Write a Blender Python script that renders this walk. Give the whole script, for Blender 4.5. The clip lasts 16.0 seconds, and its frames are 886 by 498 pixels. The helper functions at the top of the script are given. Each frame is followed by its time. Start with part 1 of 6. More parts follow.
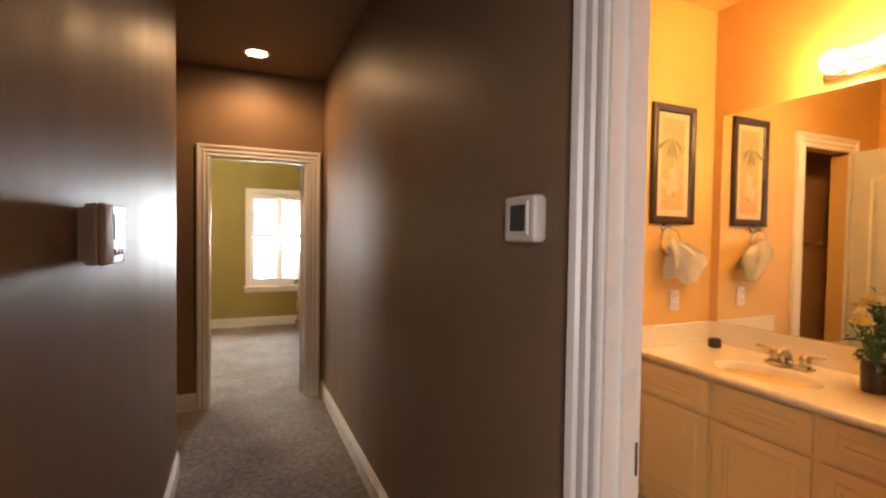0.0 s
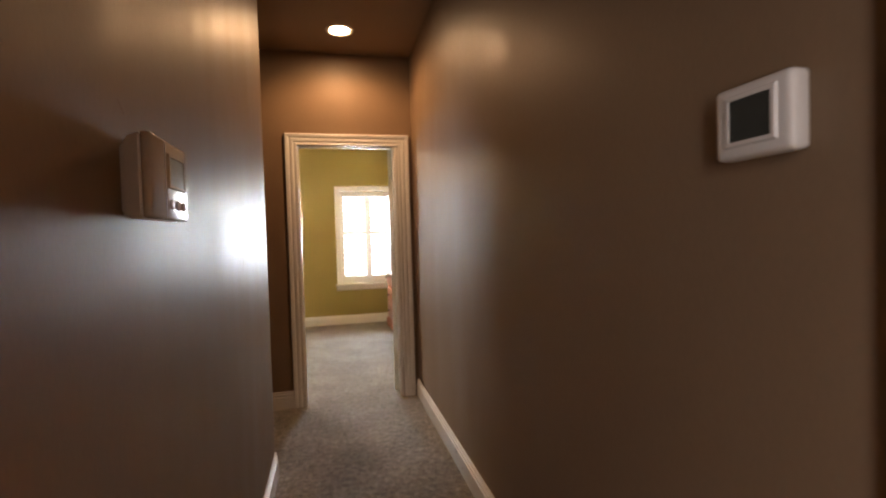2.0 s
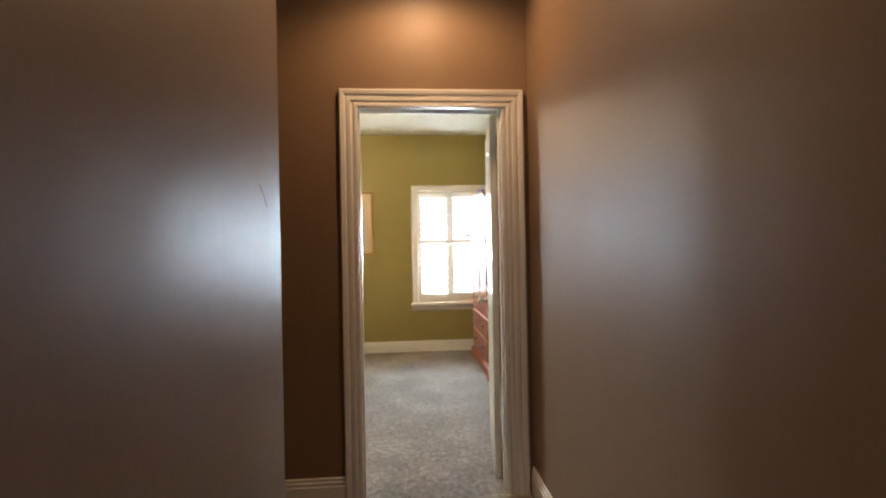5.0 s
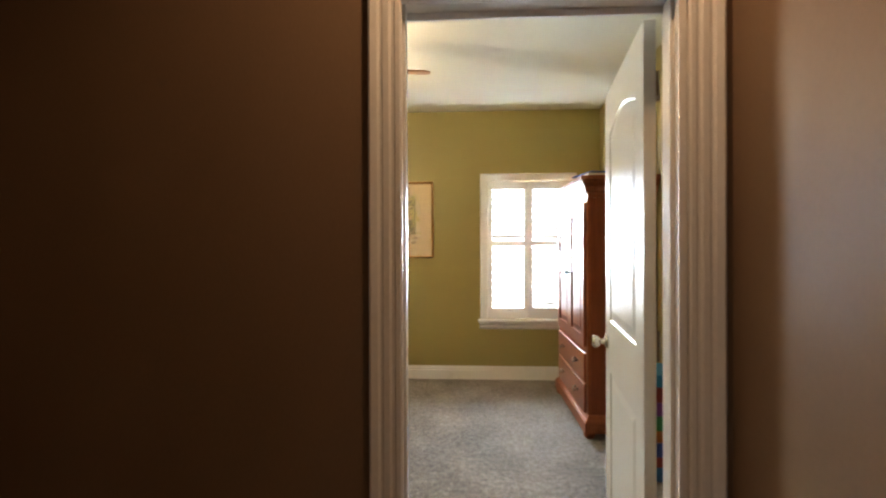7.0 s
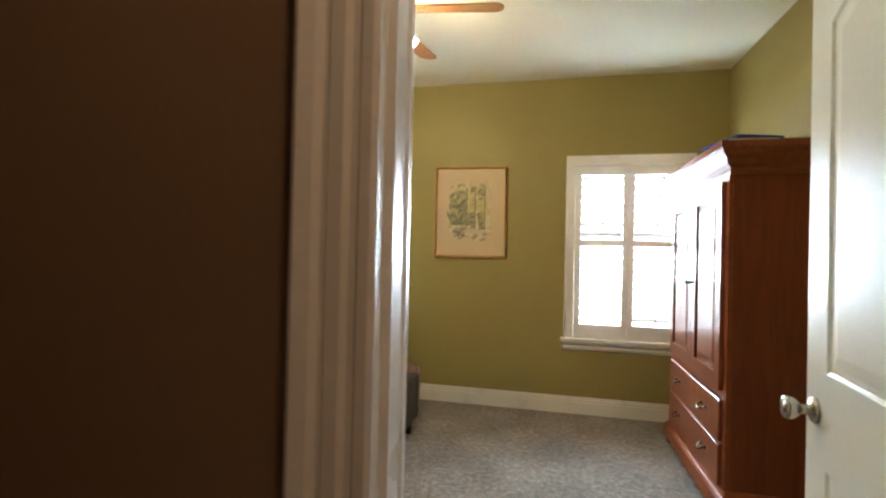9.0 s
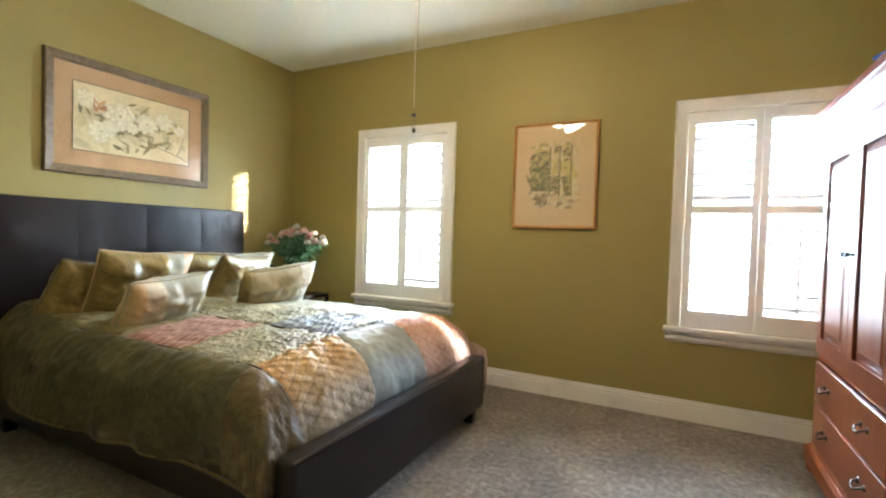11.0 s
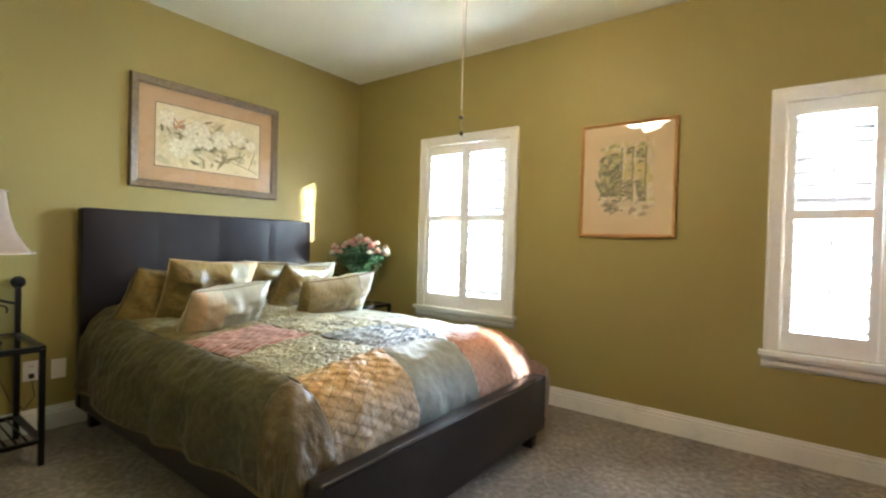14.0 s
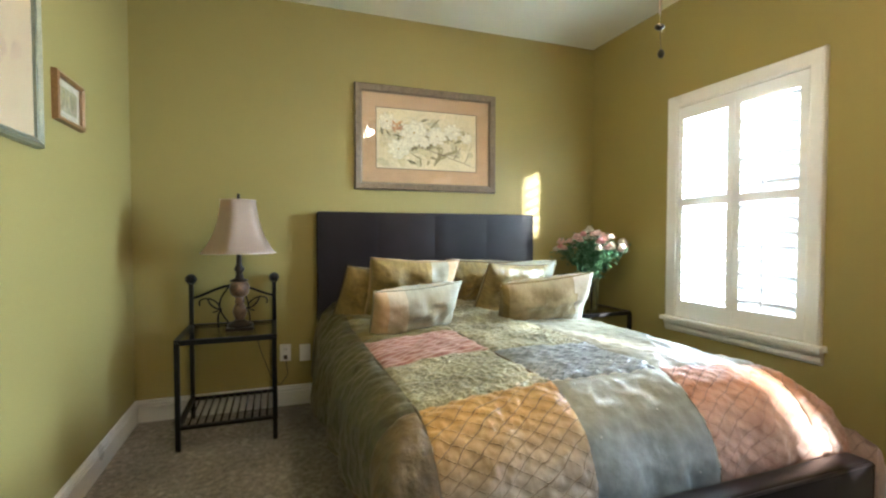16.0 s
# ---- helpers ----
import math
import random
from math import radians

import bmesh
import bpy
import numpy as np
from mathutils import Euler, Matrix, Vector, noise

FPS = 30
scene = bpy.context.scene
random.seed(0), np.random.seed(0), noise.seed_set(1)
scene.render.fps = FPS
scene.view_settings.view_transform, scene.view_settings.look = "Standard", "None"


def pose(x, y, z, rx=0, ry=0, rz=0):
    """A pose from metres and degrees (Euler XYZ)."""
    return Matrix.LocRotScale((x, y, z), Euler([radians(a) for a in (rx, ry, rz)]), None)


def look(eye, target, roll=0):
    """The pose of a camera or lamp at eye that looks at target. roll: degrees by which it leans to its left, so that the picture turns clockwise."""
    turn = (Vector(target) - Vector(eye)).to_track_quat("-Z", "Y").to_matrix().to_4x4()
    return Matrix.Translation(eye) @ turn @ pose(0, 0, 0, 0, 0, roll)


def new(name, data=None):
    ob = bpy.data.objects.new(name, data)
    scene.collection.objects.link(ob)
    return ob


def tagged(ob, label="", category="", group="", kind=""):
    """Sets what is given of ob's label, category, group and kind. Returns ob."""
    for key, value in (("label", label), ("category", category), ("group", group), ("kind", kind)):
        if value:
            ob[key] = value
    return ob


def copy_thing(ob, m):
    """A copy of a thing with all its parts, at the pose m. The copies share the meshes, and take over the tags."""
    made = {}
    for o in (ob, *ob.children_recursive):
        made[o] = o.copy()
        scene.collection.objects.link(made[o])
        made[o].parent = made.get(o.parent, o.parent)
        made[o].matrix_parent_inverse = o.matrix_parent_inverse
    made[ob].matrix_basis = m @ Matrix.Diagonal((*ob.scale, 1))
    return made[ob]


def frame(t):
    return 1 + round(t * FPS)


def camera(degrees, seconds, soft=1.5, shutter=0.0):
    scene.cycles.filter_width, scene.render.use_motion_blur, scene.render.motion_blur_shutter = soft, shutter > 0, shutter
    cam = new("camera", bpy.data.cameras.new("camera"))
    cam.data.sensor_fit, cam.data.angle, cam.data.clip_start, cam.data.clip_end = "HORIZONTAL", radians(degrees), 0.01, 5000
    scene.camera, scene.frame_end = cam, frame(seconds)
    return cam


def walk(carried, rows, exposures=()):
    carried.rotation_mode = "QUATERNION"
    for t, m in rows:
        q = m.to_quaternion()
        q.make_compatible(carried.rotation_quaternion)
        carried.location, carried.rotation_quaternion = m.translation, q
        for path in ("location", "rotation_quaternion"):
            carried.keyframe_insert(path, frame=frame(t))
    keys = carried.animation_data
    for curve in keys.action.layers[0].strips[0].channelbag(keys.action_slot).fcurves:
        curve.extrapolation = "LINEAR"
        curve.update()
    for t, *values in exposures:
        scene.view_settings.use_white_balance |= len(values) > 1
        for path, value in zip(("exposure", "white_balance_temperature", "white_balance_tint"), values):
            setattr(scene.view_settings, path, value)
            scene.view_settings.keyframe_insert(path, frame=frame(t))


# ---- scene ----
cam = camera(87.2, 16.0, soft=2.2, shutter=0.5)
PATH = [
    (0, (-0.206, -0.332, 1.421), (0.596, 1.499, 1.365), 0.8),
    (0.5, (-0.197, -0.326, 1.411), (0.496, 1.549, 1.354), -0.2),
    (1, (-0.192, -0.265, 1.353), (0.361, 1.656, 1.288), -1.7),
    (1.5, (-0.191, -0.1, 1.317), (0.3, 1.837, 1.24), -2.0),
    (2, (-0.201, 0.068, 1.301), (0.267, 2.011, 1.246), -1.7),
    (2.5, (-0.185, 0.236, 1.279), (0.234, 2.191, 1.273), -1.9),
    (3, (-0.175, 0.466, 1.28), (0.193, 2.432, 1.288), -1.7),
    (3.5, (-0.18, 0.671, 1.279), (0.12, 2.649, 1.315), -1.3),
    (6, (-0.188, 1.985, 1.322), (-0.141, 3.985, 1.303), -0.7),
    (6.5, (-0.245, 2.275, 1.338), (-0.279, 4.275, 1.323), -0.3),
    (7, (-0.243, 2.543, 1.352), (-0.352, 4.54, 1.346), -0.2),
    (7.5, (-0.252, 2.795, 1.367), (-0.39, 4.79, 1.397), 0.9),
    (8, (-0.278, 3.032, 1.341), (-0.493, 5.02, 1.38), 2.0),
    (8.5, (-0.281, 3.217, 1.318), (-0.618, 5.188, 1.348), 1.8),
    (9, (-0.253, 3.371, 1.286), (-0.696, 5.321, 1.302), 1.3),
    (9.5, (-0.203, 3.542, 1.245), (-0.729, 5.471, 1.227), 0.8),
    (10, (-0.165, 3.677, 1.206), (-0.825, 5.564, 1.155), 1.3),
    (12.5, (0.047, 3.995, 1.167), (-1.051, 5.667, 1.154), 1.3),
    (13, (0.041, 3.99, 1.171), (-1.068, 5.655, 1.159), 1.4),
    (13.5, (0.025, 4.0, 1.177), (-1.105, 5.65, 1.173), 1.8),
    (14, (-0.025, 4.063, 1.179), (-1.215, 5.67, 1.152), 1.6),
    (14.5, (-0.103, 4.178, 1.173), (-1.449, 5.656, 1.12), 1.4),
    (15, (-0.176, 4.311, 1.169), (-1.717, 5.583, 1.103), 1.8),
    (15.5, (-0.197, 4.502, 1.168), (-1.964, 5.436, 1.1), 1.4),
    (16, (-0.196, 4.763, 1.175), (-2.078, 5.438, 1.113), -0.0),
]
walk(cam, [(t, look(eye, target, roll)) for t, eye, target, roll in PATH], ((0.0, 3.0, 7400, 20), (3.0, 2.97, 6900, 19), (5.7, 2.87, 6250, 13), (7.5, 2.65, 6450, 15), (9.5, 2.55, 6000, 10), (11.0, 2.72, 5950, 13), (14.5, 2.72, 5900, 13), (16.0, 2.70, 5750, 11)))

# ---- world, sun, large lights ----
world = bpy.data.worlds.new("world")
scene.world = world
world.use_nodes = True
wn = world.node_tree
sky = wn.nodes.new("ShaderNodeTexSky")
sky.sky_type, sky.sun_disc = "NISHITA", False
SUN_EL, SUN_AZ = radians(12.5), math.atan2(0.8836, 0.4683)
sky.sun_elevation, sky.sun_rotation = SUN_EL, SUN_AZ
haze = wn.nodes.new("ShaderNodeHueSaturation")
haze.inputs["Saturation"].default_value = 0.35
wn.links.new(sky.outputs["Color"], haze.inputs["Color"])
wn.links.new(haze.outputs["Color"], wn.nodes["Background"].inputs["Color"])
wn.nodes["Background"].inputs["Strength"].default_value = 0.07

sun = bpy.data.lights.new("sun", "SUN")
sun.energy, sun.angle, sun.color = 5.0, radians(2.2), (1.0, 0.93, 0.82)
sun_ob = new("sun", sun)
sun_ob.matrix_world = look((6, 10.9, 2.5), (6 - 0.8836 * 4, 10.9 - 0.4683 * 4, 2.5 - 4 * math.tan(SUN_EL)))


def area_lamp(name, m, sx, sy, watts, color, spread=math.pi):
    d = bpy.data.lights.new(name, "AREA")
    d.shape, d.size, d.size_y, d.energy, d.color = "RECTANGLE", sx, sy, watts, color
    ob = new(name, d)
    d.spread = spread
    ob.matrix_world = m
    return ob


WINDOW_WATTS = 76
for wx in (-2.22, 0.365):
    area_lamp("window_daylight", look((wx, 7.80, 1.80), (wx, 6.2, 0.95)), 1.2, 1.6, WINDOW_WATTS, (0.70, 0.88, 1.0), radians(128))

fan_light = bpy.data.lights.new("fan_light", "POINT")
fan_light.energy, fan_light.color, fan_light.shadow_soft_size = 2.5, (1.0, 0.67, 0.35), 0.05
new("fan_light", fan_light).matrix_world = pose(-1.17, 5.71, 2.36)
# no window is seen here: lamp and opening are added to light the hall
area_lamp("hall_fill_daylight", look((-0.60, -1.3, 1.45), (0.5, -1.3, 1.40)), 0.86, 1.36, 4.6, (0.95, 0.96, 1.0))

# ---- materials ----
def nodes_of(m):
    m.use_nodes = True
    return m.node_tree.nodes, m.node_tree.links, m.node_tree.nodes["Principled BSDF"]


def mat(name, base, rough=0.5, metal=0.0, var=0.12, scale=6.0, fine=90.0, bump=0.05, coat=0.0, stretch=(1, 1, 1), rvar=0.08, object_space=False, dist=0.002):
    """Paint, cloth, metal: two scales of variation in colour and gloss, and a fine relief."""
    m = bpy.data.materials.new(name)
    n, l, b = nodes_of(m)
    if object_space:
        tc = n.new("ShaderNodeTexCoord").outputs["Object"]
    else:
        tc = n.new("ShaderNodeNewGeometry").outputs["Position"]
    mp = n.new("ShaderNodeMapping")
    mp.inputs["Scale"].default_value = stretch
    l.new(tc, mp.inputs["Vector"])
    big, small = n.new("ShaderNodeTexNoise"), n.new("ShaderNodeTexNoise")
    big.inputs["Scale"].default_value, big.inputs["Detail"].default_value = scale, 4
    small.inputs["Scale"].default_value, small.inputs["Detail"].default_value = fine, 3
    for x in (big, small):
        l.new(mp.outputs["Vector"], x.inputs["Vector"])
    add = n.new("ShaderNodeMath")
    add.operation = "ADD"
    l.new(big.outputs["Fac"], add.inputs[0]), l.new(small.outputs["Fac"], add.inputs[1])
    ramp = n.new("ShaderNodeMapRange")
    ramp.inputs["From Min"].default_value, ramp.inputs["From Max"].default_value = 0.6, 1.4
    l.new(add.outputs[0], ramp.inputs["Value"])
    mix = n.new("ShaderNodeMix")
    mix.data_type = "RGBA"
    mix.inputs["A"].default_value = (*[c * (1 - var) for c in base], 1)
    mix.inputs["B"].default_value = (*[min(1, c * (1 + var)) for c in base], 1)
    l.new(ramp.outputs["Result"], mix.inputs["Factor"])
    l.new(mix.outputs["Result"], b.inputs["Base Color"])
    rr = n.new("ShaderNodeMapRange")
    rr.inputs["To Min"].default_value, rr.inputs["To Max"].default_value = max(0.02, rough - rvar), min(1, rough + rvar)
    l.new(big.outputs["Fac"], rr.inputs["Value"]), l.new(rr.outputs["Result"], b.inputs["Roughness"])
    b.inputs["Metallic"].default_value, b.inputs["Coat Weight"].default_value = metal, coat
    if bump:
        bp = n.new("ShaderNodeBump")
        bp.inputs["Strength"].default_value, bp.inputs["Distance"].default_value = bump, dist
        l.new(small.outputs["Fac"], bp.inputs["Height"]), l.new(bp.outputs["Normal"], b.inputs["Normal"])
    return m


def wood(name, dark, light, rough=0.3, axis=2, coat=0.3, scale=9.0, gloss=0.5):
    """Grain lines that run along one axis."""
    m = bpy.data.materials.new(name)
    n, l, b = nodes_of(m)
    tc, mp = n.new("ShaderNodeTexCoord"), n.new("ShaderNodeMapping")
    s = [scale] * 3
    s[axis] = scale * 0.08
    mp.inputs["Scale"].default_value = s
    l.new(tc.outputs["Object"], mp.inputs["Vector"])
    no, wv = n.new("ShaderNodeTexNoise"), n.new("ShaderNodeTexNoise")
    no.inputs["Scale"].default_value, no.inputs["Detail"].default_value, no.inputs["Distortion"].default_value = 2.2, 6, 1.2
    wv.inputs["Scale"].default_value, wv.inputs["Detail"].default_value = 14.0, 4
    l.new(mp.outputs["Vector"], no.inputs["Vector"]), l.new(mp.outputs["Vector"], wv.inputs["Vector"])
    a = n.new("ShaderNodeMath")
    a.operation = "MULTIPLY_ADD"
    a.inputs[1].default_value = 0.45
    l.new(wv.outputs["Fac"], a.inputs[0]), l.new(no.outputs["Fac"], a.inputs[2])
    cr = n.new("ShaderNodeValToRGB")
    cr.color_ramp.elements[0].position, cr.color_ramp.elements[0].color = 0.45, (*dark, 1)
    cr.color_ramp.elements[1].position, cr.color_ramp.elements[1].color = 0.95, (*light, 1)
    l.new(a.outputs[0], cr.inputs["Fac"]), l.new(cr.outputs["Color"], b.inputs["Base Color"])
    b.inputs["Roughness"].default_value, b.inputs["Coat Weight"].default_value, b.inputs["Coat Roughness"].default_value = rough, coat, 0.15
    b.inputs["Specular IOR Level"].default_value = gloss
    bp = n.new("ShaderNodeBump")
    bp.inputs["Strength"].default_value, bp.inputs["Distance"].default_value = 0.08, 0.001
    l.new(a.outputs[0], bp.inputs["Height"]), l.new(bp.outputs["Normal"], b.inputs["Normal"])
    return m


def glow(name, color, strength):
    m = bpy.data.materials.new(name)
    n, l, b = nodes_of(m)
    b.inputs["Base Color"].default_value = (0.8, 0.8, 0.8, 1)
    b.inputs["Emission Color"].default_value, b.inputs["Emission Strength"].default_value = (*color, 1), strength
    return m


def glass(name, color=(1, 1, 1), rough=0.0, ior=1.45):
    m = bpy.data.materials.new(name)
    n, l, b = nodes_of(m)
    b.inputs["Base Color"].default_value, b.inputs["Roughness"].default_value = (*color, 1), rough
    b.inputs["Transmission Weight"].default_value, b.inputs["IOR"].default_value = 1.0, ior
    return m


def picture_glass(name):
    """A clear sheet that lets the print show and mirrors the windows."""
    m = bpy.data.materials.new(name)
    n, l, b = nodes_of(m)
    tr, gl, mx, fw, pw, sc = (n.new("ShaderNode" + k) for k in ("BsdfTransparent", "BsdfGlossy", "MixShader", "LayerWeight", "Math", "Math"))
    gl.inputs["Roughness"].default_value, fw.inputs["Blend"].default_value = 0.01, 0.5
    pw.operation, sc.operation = "POWER", "MULTIPLY_ADD"
    pw.inputs[1].default_value, sc.inputs[1].default_value, sc.inputs[2].default_value = 5.0, 0.9, 0.035
    l.new(fw.outputs["Facing"], pw.inputs[0]), l.new(pw.outputs[0], sc.inputs[0])
    l.new(sc.outputs[0], mx.inputs[0]), l.new(tr.outputs[0], mx.inputs[1]), l.new(gl.outputs[0], mx.inputs[2])
    l.new(mx.outputs[0], n["Material Output"].inputs["Surface"])
    return m


def carpet_material():
    m = bpy.data.materials.new("carpet_pile")
    n, l, b = nodes_of(m)
    p = n.new("ShaderNodeNewGeometry").outputs["Position"]
    v, f, g = n.new("ShaderNodeTexVoronoi"), n.new("ShaderNodeTexNoise"), n.new("ShaderNodeTexNoise")
    v.inputs["Scale"].default_value = 190
    f.inputs["Scale"].default_value, f.inputs["Detail"].default_value = 30, 7
    f.inputs["Roughness"].default_value = 0.75
    g.inputs["Scale"].default_value, g.inputs["Detail"].default_value = 3.0, 5
    for x in (v, f, g):
        l.new(p, x.inputs["Vector"])
    cr = n.new("ShaderNodeValToRGB")
    e = cr.color_ramp.elements
    e[0].position, e[0].color = 0.36, (0.085, 0.068, 0.052, 1)
    e[1].position, e[1].color = 0.68, (0.42, 0.36, 0.285, 1)
    mid = e.new(0.52)
    mid.color = (0.208, 0.172, 0.137, 1)
    a = n.new("ShaderNodeMath")
    a.operation = "MULTIPLY_ADD"
    a.inputs[1].default_value = 0.35
    l.new(g.outputs["Fac"], a.inputs[0])
    s = n.new("ShaderNodeMath")
    s.operation = "MULTIPLY_ADD"
    s.inputs[1].default_value, s.inputs[2].default_value = 1.0, -0.17
    l.new(f.outputs["Fac"], s.inputs[0])
    l.new(s.outputs[0], a.inputs[2])
    l.new(a.outputs[0], cr.inputs["Fac"]), l.new(cr.outputs["Color"], b.inputs["Base Color"])
    b.inputs["Roughness"].default_value = 0.95
    b.inputs["Sheen Weight"].default_value = 0.3
    h = n.new("ShaderNodeMath")
    h.operation = "MULTIPLY_ADD"
    h.inputs[1].default_value = -0.6
    l.new(v.outputs["Distance"], h.inputs[0]), l.new(f.outputs["Fac"], h.inputs[2])
    bp = n.new("ShaderNodeBump")
    bp.inputs["Strength"].default_value, bp.inputs["Distance"].default_value = 0.7, 0.008
    l.new(h.outputs[0], bp.inputs["Height"]), l.new(bp.outputs["Normal"], b.inputs["Normal"])
    return m


def cloth(name, c1, c2, lines="", line=(0.1, 0.08, 0.05), rough=0.36, sheen=0.06, cell=0.055, crinkle=0.4, hem=None):
    """Satin bedding: UV is in metres. lines: diamond, stripe, dots or nothing. hem: the tone painted on the foot drop
    for the cool light there.
    """
    m = bpy.data.materials.new(name)
    n, l, b = nodes_of(m)
    uv = n.new("ShaderNodeUVMap").outputs["UV"]
    no, fn = n.new("ShaderNodeTexNoise"), n.new("ShaderNodeTexNoise")
    no.inputs["Scale"].default_value, no.inputs["Detail"].default_value = 5.0, 5
    rough_cloth = crinkle >= 0.9
    fn.inputs["Scale"].default_value, fn.inputs["Detail"].default_value = (48.0 if rough_cloth else 34.0), 5
    l.new(uv, no.inputs["Vector"]), l.new(uv, fn.inputs["Vector"])
    # one noise drives tone and relief, so creases are shaded darker in the colour
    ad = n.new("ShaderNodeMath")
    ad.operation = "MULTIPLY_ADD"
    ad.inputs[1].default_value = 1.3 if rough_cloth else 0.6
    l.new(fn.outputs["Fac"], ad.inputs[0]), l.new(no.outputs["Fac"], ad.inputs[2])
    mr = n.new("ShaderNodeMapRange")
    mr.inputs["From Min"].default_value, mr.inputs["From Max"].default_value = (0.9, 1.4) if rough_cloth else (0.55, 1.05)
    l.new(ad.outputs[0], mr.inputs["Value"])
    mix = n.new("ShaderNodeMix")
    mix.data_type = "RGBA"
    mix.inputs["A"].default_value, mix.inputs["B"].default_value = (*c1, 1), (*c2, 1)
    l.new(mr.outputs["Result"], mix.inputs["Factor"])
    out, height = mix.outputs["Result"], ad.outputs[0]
    sp = n.new("ShaderNodeSeparateXYZ")
    l.new(uv, sp.inputs[0])
    # past the foot bend the cool light on the drop is mixed into the colour
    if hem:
        drop_light, turn, tone = n.new("ShaderNodeMath"), n.new("ShaderNodeMapRange"), n.new("ShaderNodeMix")
        drop_light.operation, drop_light.inputs[1].default_value = "MULTIPLY_ADD", 0.10
        l.new(ad.outputs[0], drop_light.inputs[0]), l.new(sp.outputs[0], drop_light.inputs[2])
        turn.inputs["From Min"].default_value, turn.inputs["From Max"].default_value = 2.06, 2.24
        l.new(drop_light.outputs[0], turn.inputs["Value"])
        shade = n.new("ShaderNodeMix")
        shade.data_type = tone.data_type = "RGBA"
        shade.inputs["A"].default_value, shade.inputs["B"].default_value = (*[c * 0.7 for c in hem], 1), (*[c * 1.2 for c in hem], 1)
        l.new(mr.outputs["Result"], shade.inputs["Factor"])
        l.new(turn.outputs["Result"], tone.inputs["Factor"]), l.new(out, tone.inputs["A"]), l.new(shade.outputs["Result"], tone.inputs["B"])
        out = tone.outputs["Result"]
    if lines:

        def math_node(op, a, c=None):
            k = n.new("ShaderNodeMath")
            k.operation = op
            for i, q in enumerate((a, c)):
                if q is None:
                    continue
                if isinstance(q, (int, float)):
                    k.inputs[i].default_value = q
                else:
                    l.new(q, k.inputs[i])
            return k.outputs[0]
        wob = math_node("MULTIPLY", no.outputs["Fac"], 0.03 if lines == "stripe" else 0.06)
        u, w = math_node("ADD", sp.outputs[0], wob), math_node("ADD", sp.outputs[1], wob)
        if lines == "diamond":
            d1 = math_node("PINGPONG", math_node("ADD", u, math_node("MULTIPLY", w, 0.62)), cell / 2)
            d2 = math_node("PINGPONG", math_node("SUBTRACT", u, math_node("MULTIPLY", w, 0.62)), cell / 2)
            d = math_node("MINIMUM", d1, math_node("ADD", d2, 0.0008))
        elif lines == "stripe":
            d = math_node("MULTIPLY", math_node("PINGPONG", math_node("ADD", u, math_node("MULTIPLY", w, 0.25)), cell / 4), 0.3)
        else:
            vo = n.new("ShaderNodeTexVoronoi")
            vo.inputs["Scale"].default_value = 16
            l.new(uv, vo.inputs["Vector"])
            d = math_node("MULTIPLY", vo.outputs["Distance"], 0.03)
        lr = n.new("ShaderNodeMapRange")
        lr.inputs["From Min"].default_value, lr.inputs["From Max"].default_value = 0.0004, 0.0024
        l.new(d, lr.inputs["Value"])
        m2 = n.new("ShaderNodeMix")
        m2.data_type = "RGBA"
        m2.inputs["A"].default_value = (*line, 1)
        l.new(lr.outputs["Result"], m2.inputs["Factor"]), l.new(out, m2.inputs["B"])
        out = m2.outputs["Result"]
        height = math_node("ADD", math_node("MULTIPLY", height, 0.5), math_node("MULTIPLY", lr.outputs["Result"], 0.5))
    l.new(out, b.inputs["Base Color"])
    b.inputs["Roughness"].default_value, b.inputs["Sheen Weight"].default_value, b.inputs["Specular IOR Level"].default_value = rough, sheen, 0.5
    bp = n.new("ShaderNodeBump")
    bp.inputs["Strength"].default_value, bp.inputs["Distance"].default_value = crinkle, 0.014
    l.new(height, bp.inputs["Height"]), l.new(bp.outputs["Normal"], b.inputs["Normal"])
    return m


M_HALL = mat("hall_brown_satin_paint", (0.245, 0.160, 0.098), 0.47, var=0.07, scale=4.5, fine=160, bump=0.09, stretch=(1, 1, 0.4), rvar=0.15)
M_HALL.node_tree.nodes["Principled BSDF"].inputs["Specular IOR Level"].default_value = 0.30
M_HALLCEIL = mat("hall_ceiling_paint", (0.27, 0.19, 0.13), 0.6, var=0.05, scale=2, fine=140, bump=0.08)
M_OLIVE = mat("olive_satin_paint", (0.325, 0.262, 0.080), 0.60, var=0.05, scale=1.4, fine=160, bump=0.06)
M_YELLOW = mat("bathroom_yellow_paint", (0.70, 0.43, 0.15), 0.5, var=0.05, scale=2, fine=150, bump=0.05)
M_BROWNROOM = mat("brown_room_paint", (0.48, 0.25, 0.10), 0.6, var=0.06)
M_CEIL = mat("bedroom_ceiling_white", (0.76, 0.75, 0.61), 0.85, var=0.04, scale=1.5, fine=60, bump=0.25)
M_TRIM = mat("white_gloss_trim", (0.80, 0.78, 0.74), 0.3, var=0.05, scale=4, fine=60, bump=0.03)
M_DOOR = mat("white_door_paint", (0.68, 0.66, 0.58), 0.30, var=0.04, scale=3, fine=80, bump=0.05, rvar=0.015)
M_SHUT = mat("shutter_white", (0.82, 0.81, 0.79), 0.4, var=0.04, scale=5, fine=70, bump=0.03)
M_CARPET = carpet_material()
M_TILE = mat("bath_floor_tile", (0.5, 0.42, 0.3), 0.35, var=0.1)
M_CHERRY = wood("cherry_wood", (0.19, 0.045, 0.017), (0.27, 0.072, 0.025), 0.5, 2, 0.0, gloss=0.22)
